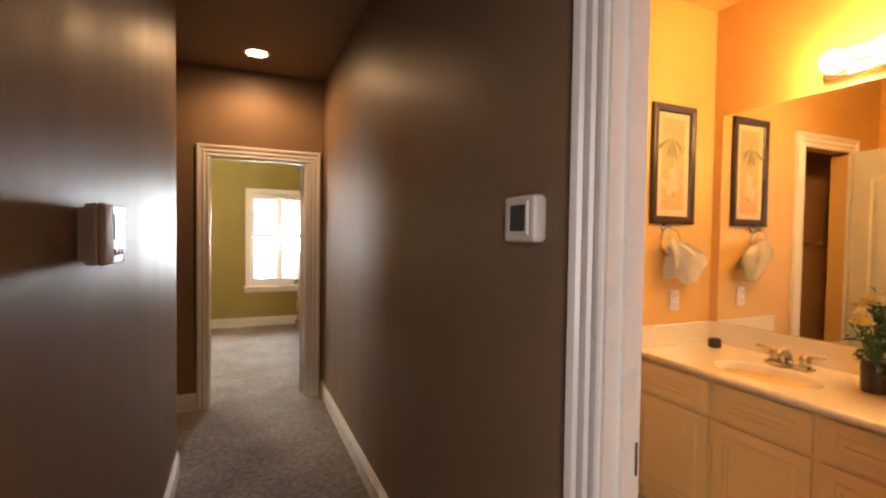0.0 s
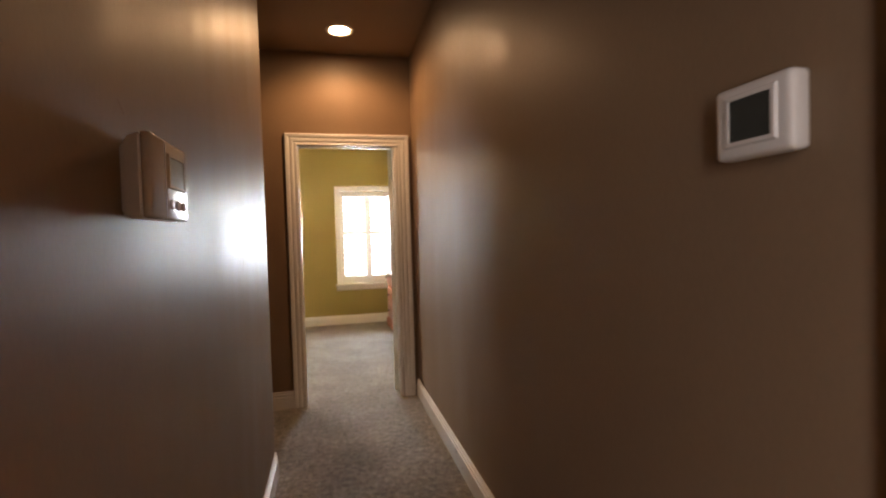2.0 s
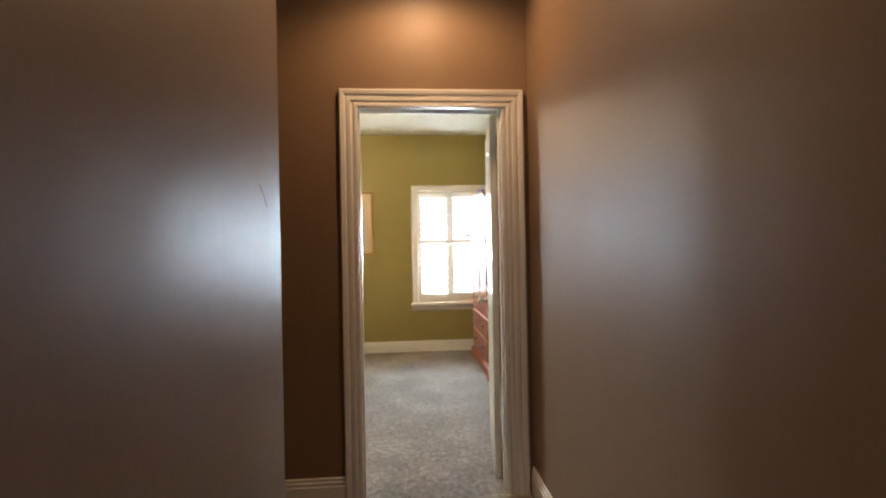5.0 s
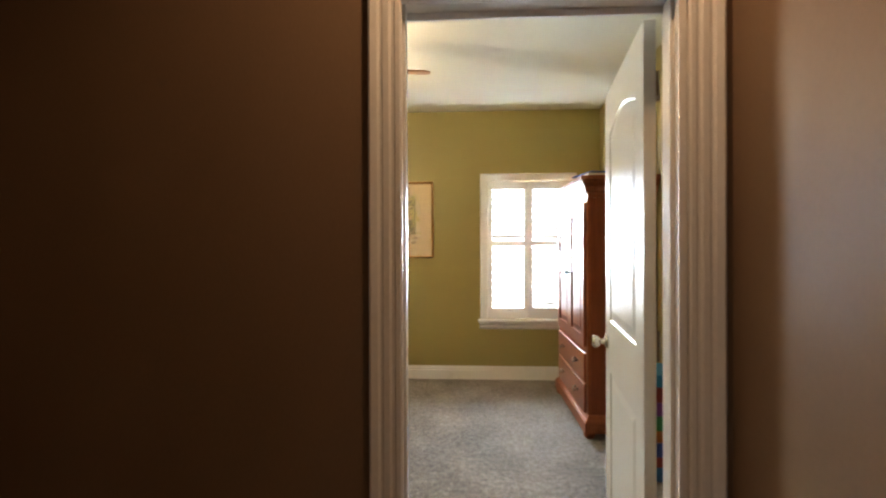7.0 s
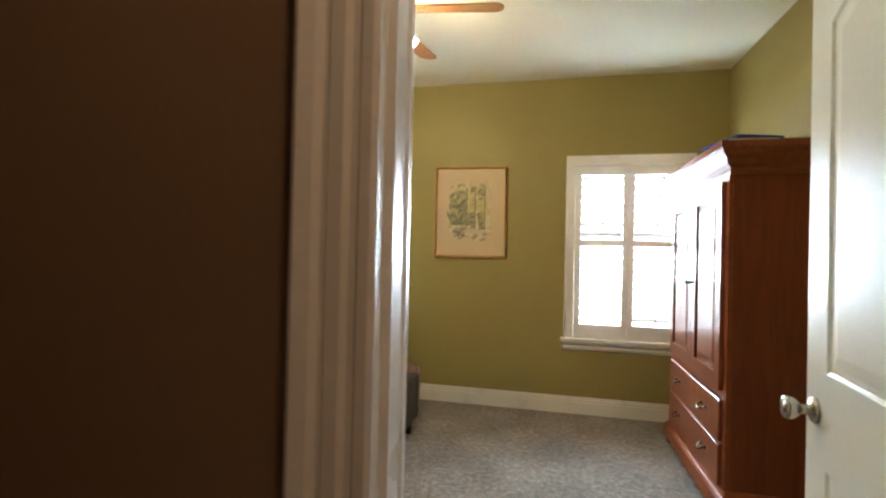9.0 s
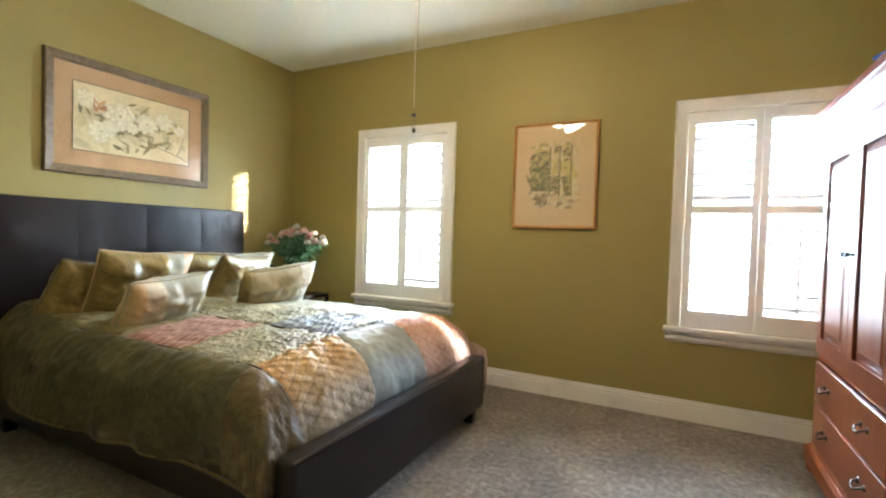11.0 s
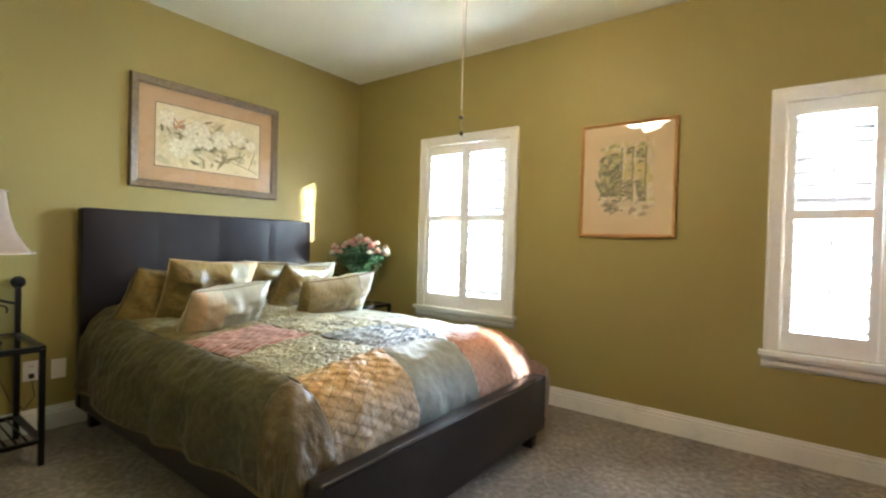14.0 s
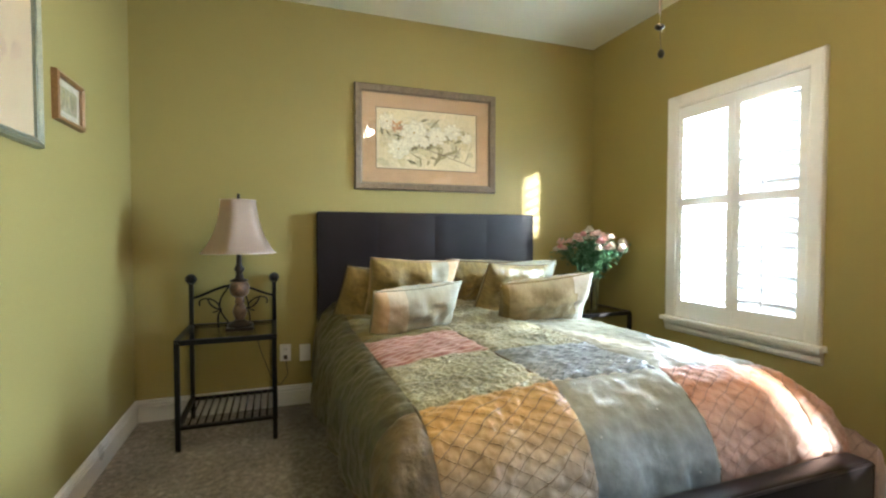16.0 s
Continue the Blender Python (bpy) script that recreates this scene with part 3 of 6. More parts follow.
# ---- doors ----
def panel_door(name, w, h, m, label, knob_side=1):
    """A two-panel door with a cambered upper panel. Local x runs from the hinge, y is its thickness."""
    door = thing(name, 0, 0, 0, label, "door", kind="structure")
    t = 0.035

    def outline(z0, z1, inset, arch):
        a, b = 0.115 + inset, w - 0.115 - inset
        pts = [(a, z0 + inset), (b, z0 + inset), (b, z1 - inset)]
        n = 14
        for i in range(1, n):
            s = i / n
            pts.append((b + (a - b) * s, z1 - inset + arch * math.sin(math.pi * s)))
        pts.append((a, z1 - inset))
        return pts
    bm = boxes((0.001, w - 0.001, 0.007, t - 0.007, 0.001, h - 0.001), (0.0, w, 0.0005, t - 0.0005, 0, 0.02), (0.0, 0.02, 0.0005, t - 0.0005, 0.02, h), (w - 0.02, w, 0.0005, t - 0.0005, 0.02, h), (0.02, w - 0.02, 0.0005, t - 0.0005, h - 0.02, h))
    part("core", bm, M_DOOR, door)
    for side, y in ((-1, 0.0), (1, t)):
        bm = bmesh.new()
        ring = [(0, 0), (w, 0), (w, h), (0, h)]
        outer = [bm.verts.new((a, y, b)) for a, b in ring]
        lows = outline(0.24, 0.80, 0, 0)
        ups = outline(1.02, h - 0.20, 0, 0.055)
        edges = [bm.edges.new((outer[i], outer[(i + 1) % 4])) for i in range(4)]
        loops = []
        for pts in (lows, ups):
            vs = [bm.verts.new((a, y, b)) for a, b in pts]
            loops.append((vs, pts))
            edges += [bm.edges.new((vs[i], vs[(i + 1) % len(vs)])) for i in range(len(vs))]
        bmesh.ops.triangle_fill(bm, edges=edges, use_beauty=True)
        for vs, pts in loops:
            lo = [f for f in bm.faces if all(v in vs for v in f.verts)]
            bmesh.ops.delete(bm, geom=lo, context="FACES_ONLY")
            cx = sum(p[0] for p in pts) / len(pts)
            cz = (min(p[1] for p in pts) + max(p[1] for p in pts)) / 2
            prev = vs
            hw, hh = w / 2 - 0.115, (max(p[1] for p in pts) - min(p[1] for p in pts)) / 2
            for inset, depth in ((0.008, 0.0062), (0.020, 0.0062), (0.050, 0.0010)):
                cur = [bm.verts.new((cx + (a - cx) * (1 - inset / hw), y - side * depth, cz + (b - cz) * (1 - inset / hh))) for a, b in pts]
                for i in range(len(cur)):
                    j = (i + 1) % len(cur)
                    bm.faces.new((prev[i], prev[j], cur[j], cur[i]))
                prev = cur
            bm.faces.new(prev)
        part("face", bm, M_DOOR, door)
        knob = lathe([(0.032, 0), (0.032, 0.004), (0.026, 0.009), (0.013, 0.013), (0.011, 0.030), (0.018, 0.036), (0.027, 0.046), (0.029, 0.056), (0.025, 0.065), (0.012, 0.069)], 20)
        part("knob", moved(knob, Matrix.Translation((w - 0.055, y, 0.92)) @ Matrix.Rotation(radians(90 if side < 0 else -90), 4, "X")), M_NICKEL, door, "brushed nickel door knob", True)
    for z in (0.2, 1.0, 1.78):
        part("hinge", tube([(-0.006, -0.004, z), (-0.006, -0.004, z + 0.09)], 0.006, 8), M_NICKEL, door)
    part("latch", boxes((w, w + 0.0015, 0.006, 0.029, 0.89, 0.95)), M_NICKEL, door)
    door.matrix_world = m
    return door


panel_door("door_1", 0.742, 2.03, pose(0.322, 3.978, 0.008, 0, 0, 82.3), "white two-panel bedroom door standing open")
panel_door("door_2", 0.50, 2.03, pose(0.925, 1.50, 0.01, 0, 0, -78), "white two-panel inner bathroom door standing open")
tagged(part("strike_plate", rbox(0.522, 0.550, 0.3745, 0.3765, 0.93, 1.00, 0.0008, 1), M_PEWTER), "bronze strike plate on the door jamb", "strike plate")


# ---- hall things ----
def recessed_light(x, y):
    t = thing("recessed_light", x, y, H - 0.004, "lit round recessed ceiling light with white trim", "ceiling light")
    bm = bmesh.new()
    seg, prof = 32, ((0.095, 0.0), (0.092, -0.006), (0.078, -0.008), (0.070, -0.004), (0.068, 0.0))
    rings = [[bm.verts.new((x + r * math.cos(2 * math.pi * k / seg), y + r * math.sin(2 * math.pi * k / seg), H - 0.001 + z)) for k in range(seg)] for r, z in prof]
    for a, b in zip(rings, rings[1:]):
        for k in range(seg):
            bm.faces.new((a[k], a[(k + 1) % seg], b[(k + 1) % seg], b[k]))
    part("trim_ring", bm, M_TRIM, t, smooth=True)
    part("lens", lathe([(0.066, 0), (0.06, -0.003), (0.03, -0.006), (0.004, -0.007)], 32, (x, y, H - 0.001)), glow("hall_lamp_lens", (1.0, 0.72, 0.42), 15), t, smooth=True)
    d = bpy.data.lights.new("recessed_lamp", "SPOT")
    d.energy, d.color, d.spot_size, d.spot_blend, d.shadow_soft_size = 4.1, (1.0, 0.57, 0.27), radians(160), 0.5, 0.06
    new("recessed_lamp", d).matrix_world = look((x, y, H - 0.02), (x, y, 0))
    return t


recessed_light(-0.09, 3.40)


def thermostat():
    t = thing("thermostat", RW, 0.645, 1.475, "white wall thermostat with a dark screen", "thermostat")
    part("body", rbox(RW - 0.040, RW - 0.004, 0.582, 0.718, 1.408, 1.524, 0.014, 4), M_PLASTIC, t, smooth=True)
    part("back_plate", rbox(RW - 0.006, RW, 0.590, 0.710, 1.416, 1.516, 0.002), M_PLASTIC, t)
    part("bezel", rect_mould(0.613, 0.686, 1.435, 1.500, [(0, 0), (0, 0.004), (0.006, 0.004), (0.009, 0)], lambda a, b, d: Vector((RW - 0.040 - d, a, b))), M_PLASTIC, t)
    part("screen", boxes((RW - 0.0415, RW - 0.039, 0.613, 0.686, 1.435, 1.500)), M_SCREEN, t, "dark glass screen")


M_ALARM = mat("glossy_tan_plastic", (0.40, 0.32, 0.25), 0.16, var=0.04, bump=0.01)


def alarm_panel():
    t = thing("alarm_panel", LW, 1.0, 1.41, "tan and white alarm keypad with a grey display", "alarm keypad")
    bm = bmesh.new()
    rings = [[bm.verts.new((LW + d, y, z)) for y, z in ((y0, z0), (y1, z0), (y1, z1), (y0, z1))] for d, y0, y1, z0, z1 in ((0.0, 0.957, 1.075, 1.352, 1.474), (0.012, 0.957, 1.075, 1.352, 1.474), (0.016, 0.930, 1.085, 1.347, 1.480), (0.046, 0.904, 1.092, 1.344, 1.484), (0.050, 0.910, 1.088, 1.348, 1.480))]
    for a, b in zip(rings, rings[1:]):
        for i in range(4):
            bm.faces.new((a[i], a[(i + 1) % 4], b[(i + 1) % 4], b[i]))
    bm.faces.new(rings[0]), bm.faces.new(rings[-1])
    bmesh.ops.bevel(bm, geom=[e for e in bm.edges if abs(e.verts[0].co.x - e.verts[1].co.x) > 0.002], offset=0.006, segments=2, affect="EDGES")
    part("base", bm, M_PLASTIC, t, "mauve-white plastic housing")
    part("cover", rbox(LW + 0.049, LW + 0.064, 0.902, 1.094, 1.344, 1.484, 0.006, 3), M_ALARM, t, smooth=True)
    part("display", boxes((LW + 0.0635, LW + 0.0655, 0.988, 1.068, 1.406, 1.456)), M_GREYLCD, t, "grey liquid crystal display")
    part("bezel", rect_mould(0.988, 1.068, 1.406, 1.456, [(0, 0), (0, 0.003), (0.004, 0.003), (0.006, 0)], lambda a, b, d: Vector((LW + 0.064 + d, a, b))), M_ALARM, t)
    for i in range(3):
        part("button", moved(lathe([(0.0085, 0), (0.0085, 0.003), (0.006, 0.0045), (0.001, 0.005)], 14), Matrix.Translation((LW + 0.0635, 0.995 + 0.034 * i, 1.372)) @ Matrix.Rotation(radians(90), 4, "Y")), M_PLASTIC, t, smooth=True)
    part("lid_line", boxes((LW + 0.0635, LW + 0.0648, 0.970, 0.972, 1.350, 1.478)), M_PLASTIC, t)


thermostat()
alarm_panel()
M_GOUGE = mat("dark_gouged_paint", (0.085, 0.055, 0.036), 0.75, var=0.2)
M_SCUFF = mat("scuffed_plaster_mark", (0.30, 0.205, 0.14), 0.7, var=0.2)
random.seed(4)
SCRATCHES = ((0.958, 1.548, 0.02, -0.02, 0), (1.06, 1.30, 0.05, -0.012, 0), (1.30, 1.336, 0.05, -0.004, 0), (2.042, 1.235, 0.0, -0.05, 0), (2.211, 1.36, 0.004, -0.05, 0), (2.52, 1.47, 0.01, -0.03, 0), (2.13, 1.77, 0.13, 0.016, 1), (2.515, 1.437, 0.023, 0.027, 2), (2.574, 1.462, 0.027, -0.023, 3), (2.601, 1.439, 0.033, -0.03, 3), (2.655, 1.385, 0.004, -0.008, 1), (2.68, 1.356, 0.006, -0.004, 2), (2.37, 1.150, 0.04, 0.006, 1), (0.75, 1.72, 0.1, 0.02, 0))
for y, z, dy, dz, w in SCRATCHES:
    n = 8
    bm = bmesh.new()
    side = Vector((0, -dz, dy)).normalized()
    rows = []
    for k in range(n + 1):
        q = k / n
        c = Vector((LW + 0.0006, y + dy * q + random.uniform(-0.002, 0.002), z + dz * q + random.uniform(-0.002, 0.002)))
        half = (0.0007 + 0.0008 * w) * (0.35 + math.sin(math.pi * q)) * random.uniform(0.7, 1.2)
        rows.append((bm.verts.new(c - side * half), bm.verts.new(c + Vector((0.0004, 0, 0))), bm.verts.new(c + side * half)))
    for a, b in zip(rows, rows[1:]):
        bm.faces.new((a[0], a[1], b[1], b[0])), bm.faces.new((a[1], a[2], b[2], b[1]))
    tagged(part("wall_scratch", bm, M_GOUGE if w == 3 else M_SCUFF), "dark gouge in the brown wall paint" if w == 3 else "thin pale scratch in the brown wall paint", "scratch", "scratches on the hall wall")


# ---- bathroom things ----
M_COUNTER = mat("cream_cultured_marble", (0.80, 0.72, 0.56), 0.22, var=0.06, scale=5, fine=40, bump=0.01, coat=0.2)
M_VANITY = mat("cream_cabinet_paint", (0.72, 0.50, 0.22), 0.4, var=0.05, scale=4, fine=80, bump=0.03)
M_MIRROR = mat("mirror_silver", (0.9, 0.9, 0.88), 0.02, 1.0, var=0.01, bump=0, rvar=0.005)
M_TOWEL = mat("cream_terry_towel", (0.86, 0.80, 0.68), 0.95, var=0.1, scale=12, fine=300, bump=0.3)
M_BLACKFR = mat("black_brown_frame", (0.035, 0.022, 0.014), 0.35, var=0.3, scale=14, fine=120, bump=0.1)


def vanity_unit(y0, y1, door_rows, name="vanity_cabinet"):
    v = thing(name, 2.02, (y0 + y1) / 2, 0.008, "cream painted vanity cabinet with raised panels", "cabinet", "vanity cabinets")
    part("body", boxes((1.775, 2.34, y0, y1, 0.10, 0.792), (1.84, 2.34, y0, y1, 0.008, 0.10)), M_VANITY, v)
    for z0, z1, kind in door_rows:
        a, b = y0 + 0.012, y1 - 0.012
        p = part(kind, rbox(1.757, 1.775, a, b, z0, z1, 0.005), M_VANITY, v)
        prof = [(0, 0), (0, 0.001), (-0.012, 0.006), (-0.03, 0.007), (-0.03, 0)]
        part("raised_panel", rect_mould(a + 0.05, b - 0.05, z0 + 0.045, z1 - 0.045, prof, lambda q, w, d: Vector((1.757 - d, q, w))), M_VANITY, p)
    return v


vanity_unit(1.095, 1.545, ((0.62, 0.775, "drawer_front"), (0.12, 0.605, "cabinet_door")))
vanity_unit(0.675, 1.095, ((0.62, 0.775, "drawer_front"), (0.12, 0.605, "cabinet_door")))
vanity_unit(0.255, 0.675, ((0.62, 0.775, "drawer_front"), (0.12, 0.605, "cabinet_door")))
vanity_unit(-0.30, 0.255, ((0.62, 0.775, "drawer_front"), (0.12, 0.605, "cabinet_door")))


def countertop():
    """A slab with an oval bowl let into it."""
    t = thing("countertop", 2.02, 0.62, 0.795, "cream cultured marble vanity top with an oval sink", "countertop")
    bm = bmesh.new()
    cx, cy, ra, rb = 1.955, 0.985, 0.150, 0.225
    n = 40
    oval = [bm.verts.new((cx + ra * math.cos(2 * math.pi * i / n), cy + rb * math.sin(2 * math.pi * i / n), 0.826)) for i in range(n)]
    rect = [bm.verts.new(p) for p in ((1.728, -0.30, 0.826), (2.34, -0.30, 0.826), (2.34, 1.545, 0.826), (1.728, 1.545, 0.826))]
    es = [bm.edges.new((oval[i], oval[(i + 1) % n])) for i in range(n)] + [bm.edges.new((rect[i], rect[(i + 1) % 4])) for i in range(4)]
    bmesh.ops.triangle_fill(bm, edges=es, use_beauty=True)
    bad = [f for f in bm.faces if all(v in oval for v in f.verts)]
    bmesh.ops.delete(bm, geom=bad, context="FACES_ONLY")
    prev = oval
    for s, z in ((0.96, 0.818), (0.86, 0.775), (0.65, 0.735), (0.35, 0.715), (0.08, 0.71)):
        cur = [bm.verts.new((cx + ra * s * math.cos(2 * math.pi * i / n), cy + rb * s * math.sin(2 * math.pi * i / n), z)) for i in range(n)]
        for i in range(n):
            bm.faces.new((prev[i], prev[(i + 1) % n], cur[(i + 1) % n], cur[i]))
        prev = cur
    bm.faces.new(prev)
    low = [bm.verts.new((v.co.x, v.co.y, 0.795)) for v in rect]
    for i in range(4):
        bm.faces.new((rect[i], rect[(i + 1) % 4], low[(i + 1) % 4], low[i]))
    part("slab", bm, M_COUNTER, t)
    part("front_lip", tube([(1.728, -0.30, 0.812), (1.728, 1.545, 0.812)], 0.016, 12), M_COUNTER, t, smooth=True)
    part("backsplash", rbox(2.323, 2.343, -0.30, 1.528, 0.826, 0.944, 0.005), M_COUNTER, t)
    part("side_splash", rbox(1.735, 2.343, 1.529, 1.548, 0.826, 0.944, 0.005), M_COUNTER, t)


countertop()


def faucet():
    t = thing("faucet", 2.170, 1.005, 0.826, "brushed nickel two-handle bathroom faucet", "faucet")
    part("base_plate", rbox(2.140, 2.197, 0.905, 1.105, 0.827, 0.842, 0.007, 3), M_NICKEL, t, smooth=True)
    for y, s in ((0.94, -1), (1.07, 1)):
        part("valve", lathe([(0.026, 0), (0.022, 0.02), (0.024, 0.035), (0.016, 0.05), (0.008, 0.056)], 18, (2.170, y, 0.842)), M_NICKEL, t, smooth=True)
        part("lever", tube([(2.170, y, 0.888), (2.167, y + 0.04 * s, 0.896), (2.163, y + 0.085 * s, 0.90)], 0.008, 8, taper=0.6), M_NICKEL, t, smooth=True)
    part("spout", tube([(2.170, 1.005, 0.842), (2.160, 1.005, 0.885), (2.135, 1.005, 0.905), (2.095, 1.005, 0.902), (2.055, 1.005, 0.88)], 0.016, 12, taper=0.75), M_NICKEL, t, smooth=True)


faucet()
tagged(part("mirror", boxes((2.337, 2.343, -0.20, 1.49, 0.948, 2.13)), M_MIRROR), "large frameless wall mirror above the vanity", "mirror")
tagged(part("candle_jar", lathe([(0.03, 0), (0.033, 0.006), (0.033, 0.04), (0.03, 0.046), (0.02, 0.05)], 20, (2.21, 1.41, 0.827)), M_BLACKFR, smooth=True), "small dark jar on the vanity top", "jar")


def vanity_light():
    t = thing("vanity_light", 2.34, 0.80, 2.22, "lit three-bulb vanity light on a chrome bar", "wall light")
    part("back_bar", rbox(2.307, 2.343, 0.42, 0.985, 2.165, 2.235, 0.016, 3), M_NICKEL, t, smooth=True)
    g = glow("vanity_bulb_glass", (1.0, 0.66, 0.27), 20)
    for y in (0.52, 0.71, 0.90):
        b = part("bulb", ball((2.23, y, 2.225), 0.05, sub=3), g, t, "lit frosted globe bulb", True)
        part("socket", moved(lathe([(0.028, 0), (0.026, 0.03), (0.02, 0.045)], 16), Matrix.Translation((2.31, y, 2.21)) @ Matrix.Rotation(radians(-90), 4, "Y")), M_NICKEL, t, smooth=True)
    part("top_rail", tube([(2.265, 0.46, 2.275), (2.265, 0.96, 2.275)], 0.008, 8), M_NICKEL, t, smooth=True)


vanity_light()


def towel_ring(x, y):
    t = thing("towel_ring", x, y, 1.48, "brushed nickel towel ring on the wall", "towel ring")
    part("rosette", moved(lathe([(0.026, 0), (0.024, 0.008), (0.010, 0.012), (0.010, 0.045), (0.014, 0.05)], 18), Matrix.Translation((x, y, 1.485)) @ Matrix.Rotation(radians(90), 4, "X")), M_NICKEL, t, smooth=True)
    pts = [(x + 0.075 * math.sin(a), y - 0.045, 1.405 + 0.075 * math.cos(a)) for a in [2 * math.pi * i / 24 for i in range(25)]]
    part("ring", tube(pts, 0.005, 8), M_NICKEL, t, smooth=True)
    # a cloth pulled through the ring: a long pointed front tail and a short one behind
    for k, (left, right, drop, yoff) in enumerate((((-0.085, -0.03, 0.075), (0.225, 0.222, 0.15), 0.235, -0.068), ((-0.05, -0.06, -0.01), (0.10, 0.16, 0.13), 0.17, -0.038))):
        bm = bmesh.new()
        grid = []
        for i in range(19):
            q = i / 18
            mid = 2 * q if q < 0.5 else 2 * q - 1
            a = left[0] + (left[1] - left[0]) * mid if q < 0.5 else left[1] + (left[2] - left[1]) * mid
            b = right[0] + (right[1] - right[0]) * mid if q < 0.5 else right[1] + (right[2] - right[1]) * mid
            gather = min(1.0, 0.45 + q * 2.2)
            row = []
            for j in range(21):
                u = j / 20
                px = x + (a + (b - a) * u) * gather
                fold = 0.022 * math.sin(u * 13 + 1.4 * k + 2.5 * q) * (0.35 + q) + 0.008 * noise.noise(Vector((u * 5, q * 4, k)))
                row.append(bm.verts.new((px, y + yoff - fold - 0.02 * math.sin(math.pi * min(1, q * 1.4)), 1.415 - drop * q - 0.05 * q * (1 - u) * (1 if k else 0.2) + 0.018 * math.cos(u * 4) * (1 - q))))
            grid.append(row)
        for a, b in zip(grid, grid[1:]):
            for j in range(20):
                bm.faces.new((a[j], a[j + 1], b[j + 1], b[j]))
        bmesh.ops.solidify(bm, geom=bm.faces[:], thickness=0.006)
        tagged(part("hand_towel", bm, M_TOWEL, smooth=True), "cream hand towel pulled through the towel ring", "towel", "towels on the ring")


towel_ring(1.96, 1.55)


def wall_plate(name, x, y, z, axis, label, socket=True):
    """An outlet or switch plate. axis: the wall's outward normal."""
    t = thing(name, x, y, z, label, "wall plate")
    if axis == "x":
        q = lambda a0, a1, z0, z1, d0, d1: (x + d0, x + d1, y + a0, y + a1, z + z0, z + z1)
    else:
        q = lambda a0, a1, z0, z1, d0, d1: (x + a0, x + a1, y - d1, y - d0, z + z0, z + z1)
    part("plate", rbox(*q(-0.036, 0.036, -0.058, 0.058, 0.0, 0.006), 0.003), M_PLASTIC, t)
    for s in (-1, 1):
        f = part("socket_face", rbox(*q(-0.016, 0.016, s * 0.024 - 0.014, s * 0.024 + 0.014, 0.005, 0.009), 0.002), M_PLASTIC, t)
        if socket:
            for a in (-0.007, 0.007):
                part("slot", boxes(q(a - 0.0015, a + 0.0015, s * 0.024 - 0.003, s * 0.024 + 0.007, 0.0088, 0.0094)), M_BLACKFR, f)
    return t


wall_plate("switch_plate", 2.05, 1.55, 1.075, "y", "cream wall outlet below the towel", True)
towel_bar = thing("towel_bar", 0.548, 1.98, 1.40, "brushed nickel towel bar on the brown wall", "towel bar")
part("bar", tube([(0.612, 1.78, 1.40), (0.612, 2.18, 1.40)], 0.008, 10), M_NICKEL, towel_bar, smooth=True)
for y in (1.78, 2.18):
    part("post", rbox(0.548, 0.622, y - 0.012, y + 0.012, 1.388, 1.412, 0.004), M_NICKEL, towel_bar)


# ---- bed ----
def padded(y0, y1, z0, z1):
    """An upholstered headboard panel that swells a little between its seams."""
    bm = bmesh.new()
    n, k = 10, 16
    tip = 0.003 * noise.noise(Vector((y0 * 3, 1.3, 0.4)))
    grid = []
    for i in range(k + 1):
        row = []
        for j in range(n + 1):
            u, v = 2 * j / n - 1, 2 * i / k - 1
            swell = 0.0035 * ((1 - u ** 6) * (1 - v ** 8)) ** 0.6 + tip * u * (1 - u * u)
            row.append(bm.verts.new((-3.458 + swell, y0 + (y1 - y0) * j / n, z0 + (z1 - z0) * i / k)))
        grid.append(row)
    for a, b in zip(grid, grid[1:]):
        for j in range(n):
            bm.faces.new((a[j], a[j + 1], b[j + 1], b[j]))
    return bm


def bed():
    b = thing("bed", -2.35, 5.87, 0, "dark brown leather platform bed with a panelled headboard", "bed")
    hb = part("headboard", rbox(-3.545, -3.462, 5.025, 6.705, 0.10, 1.334, 0.018, 3), M_LEATHER, b, smooth=True)
    for y0, y1 in ((5.030, 5.4488), (5.4492, 5.8688), (5.8692, 6.2888), (6.2892, 6.700)):
        part("panel", padded(y0, y1, 0.30, 1.324), M_LEATHER, hb, smooth=True)
    for y0, y1 in ((5.03, 5.085), (6.60, 6.655)):
        part("side_rail", rbox(-3.46, -1.255, y0, y1, 0.10, 0.335, 0.015, 3), M_LEATHER, b, smooth=True)
    fb = part("footboard", rbox(-1.255, -1.165, 5.005, 6.675, 0.075, 0.405, 0.02, 3), M_LEATHER, b, smooth=True)
    part("piping", tube([(-1.168, 5.02, 0.397), (-1.168, 6.66, 0.397)], 0.005, 8), M_LEATHER, fb, smooth=True)
    part("piping", tube([(-1.168, 6.667, 0.09), (-1.168, 6.667, 0.395)], 0.004, 8), M_LEATHER, fb, smooth=True)
    for x in (-3.44, -1.24):
        for y in (5.06, 6.535):
            part("leg", rbox(x, x + 0.06, y, y + 0.06, 0.0, 0.11, 0.006), M_LEATHER, b)
    part("slat_deck", boxes((-3.46, -1.26, 5.09, 6.595, 0.20, 0.24)), M_LEATHER, b)


bed()
M_SHEET = cloth("white_cotton_sheet", (0.72, 0.69, 0.62), (0.8, 0.77, 0.7), rough=0.8)
tagged(part("mattress", rbox(-3.43, -1.50, 5.12, 6.62, 0.241, 0.575, 0.09, 4), M_SHEET, smooth=True), "white mattress under the comforter", "mattress")

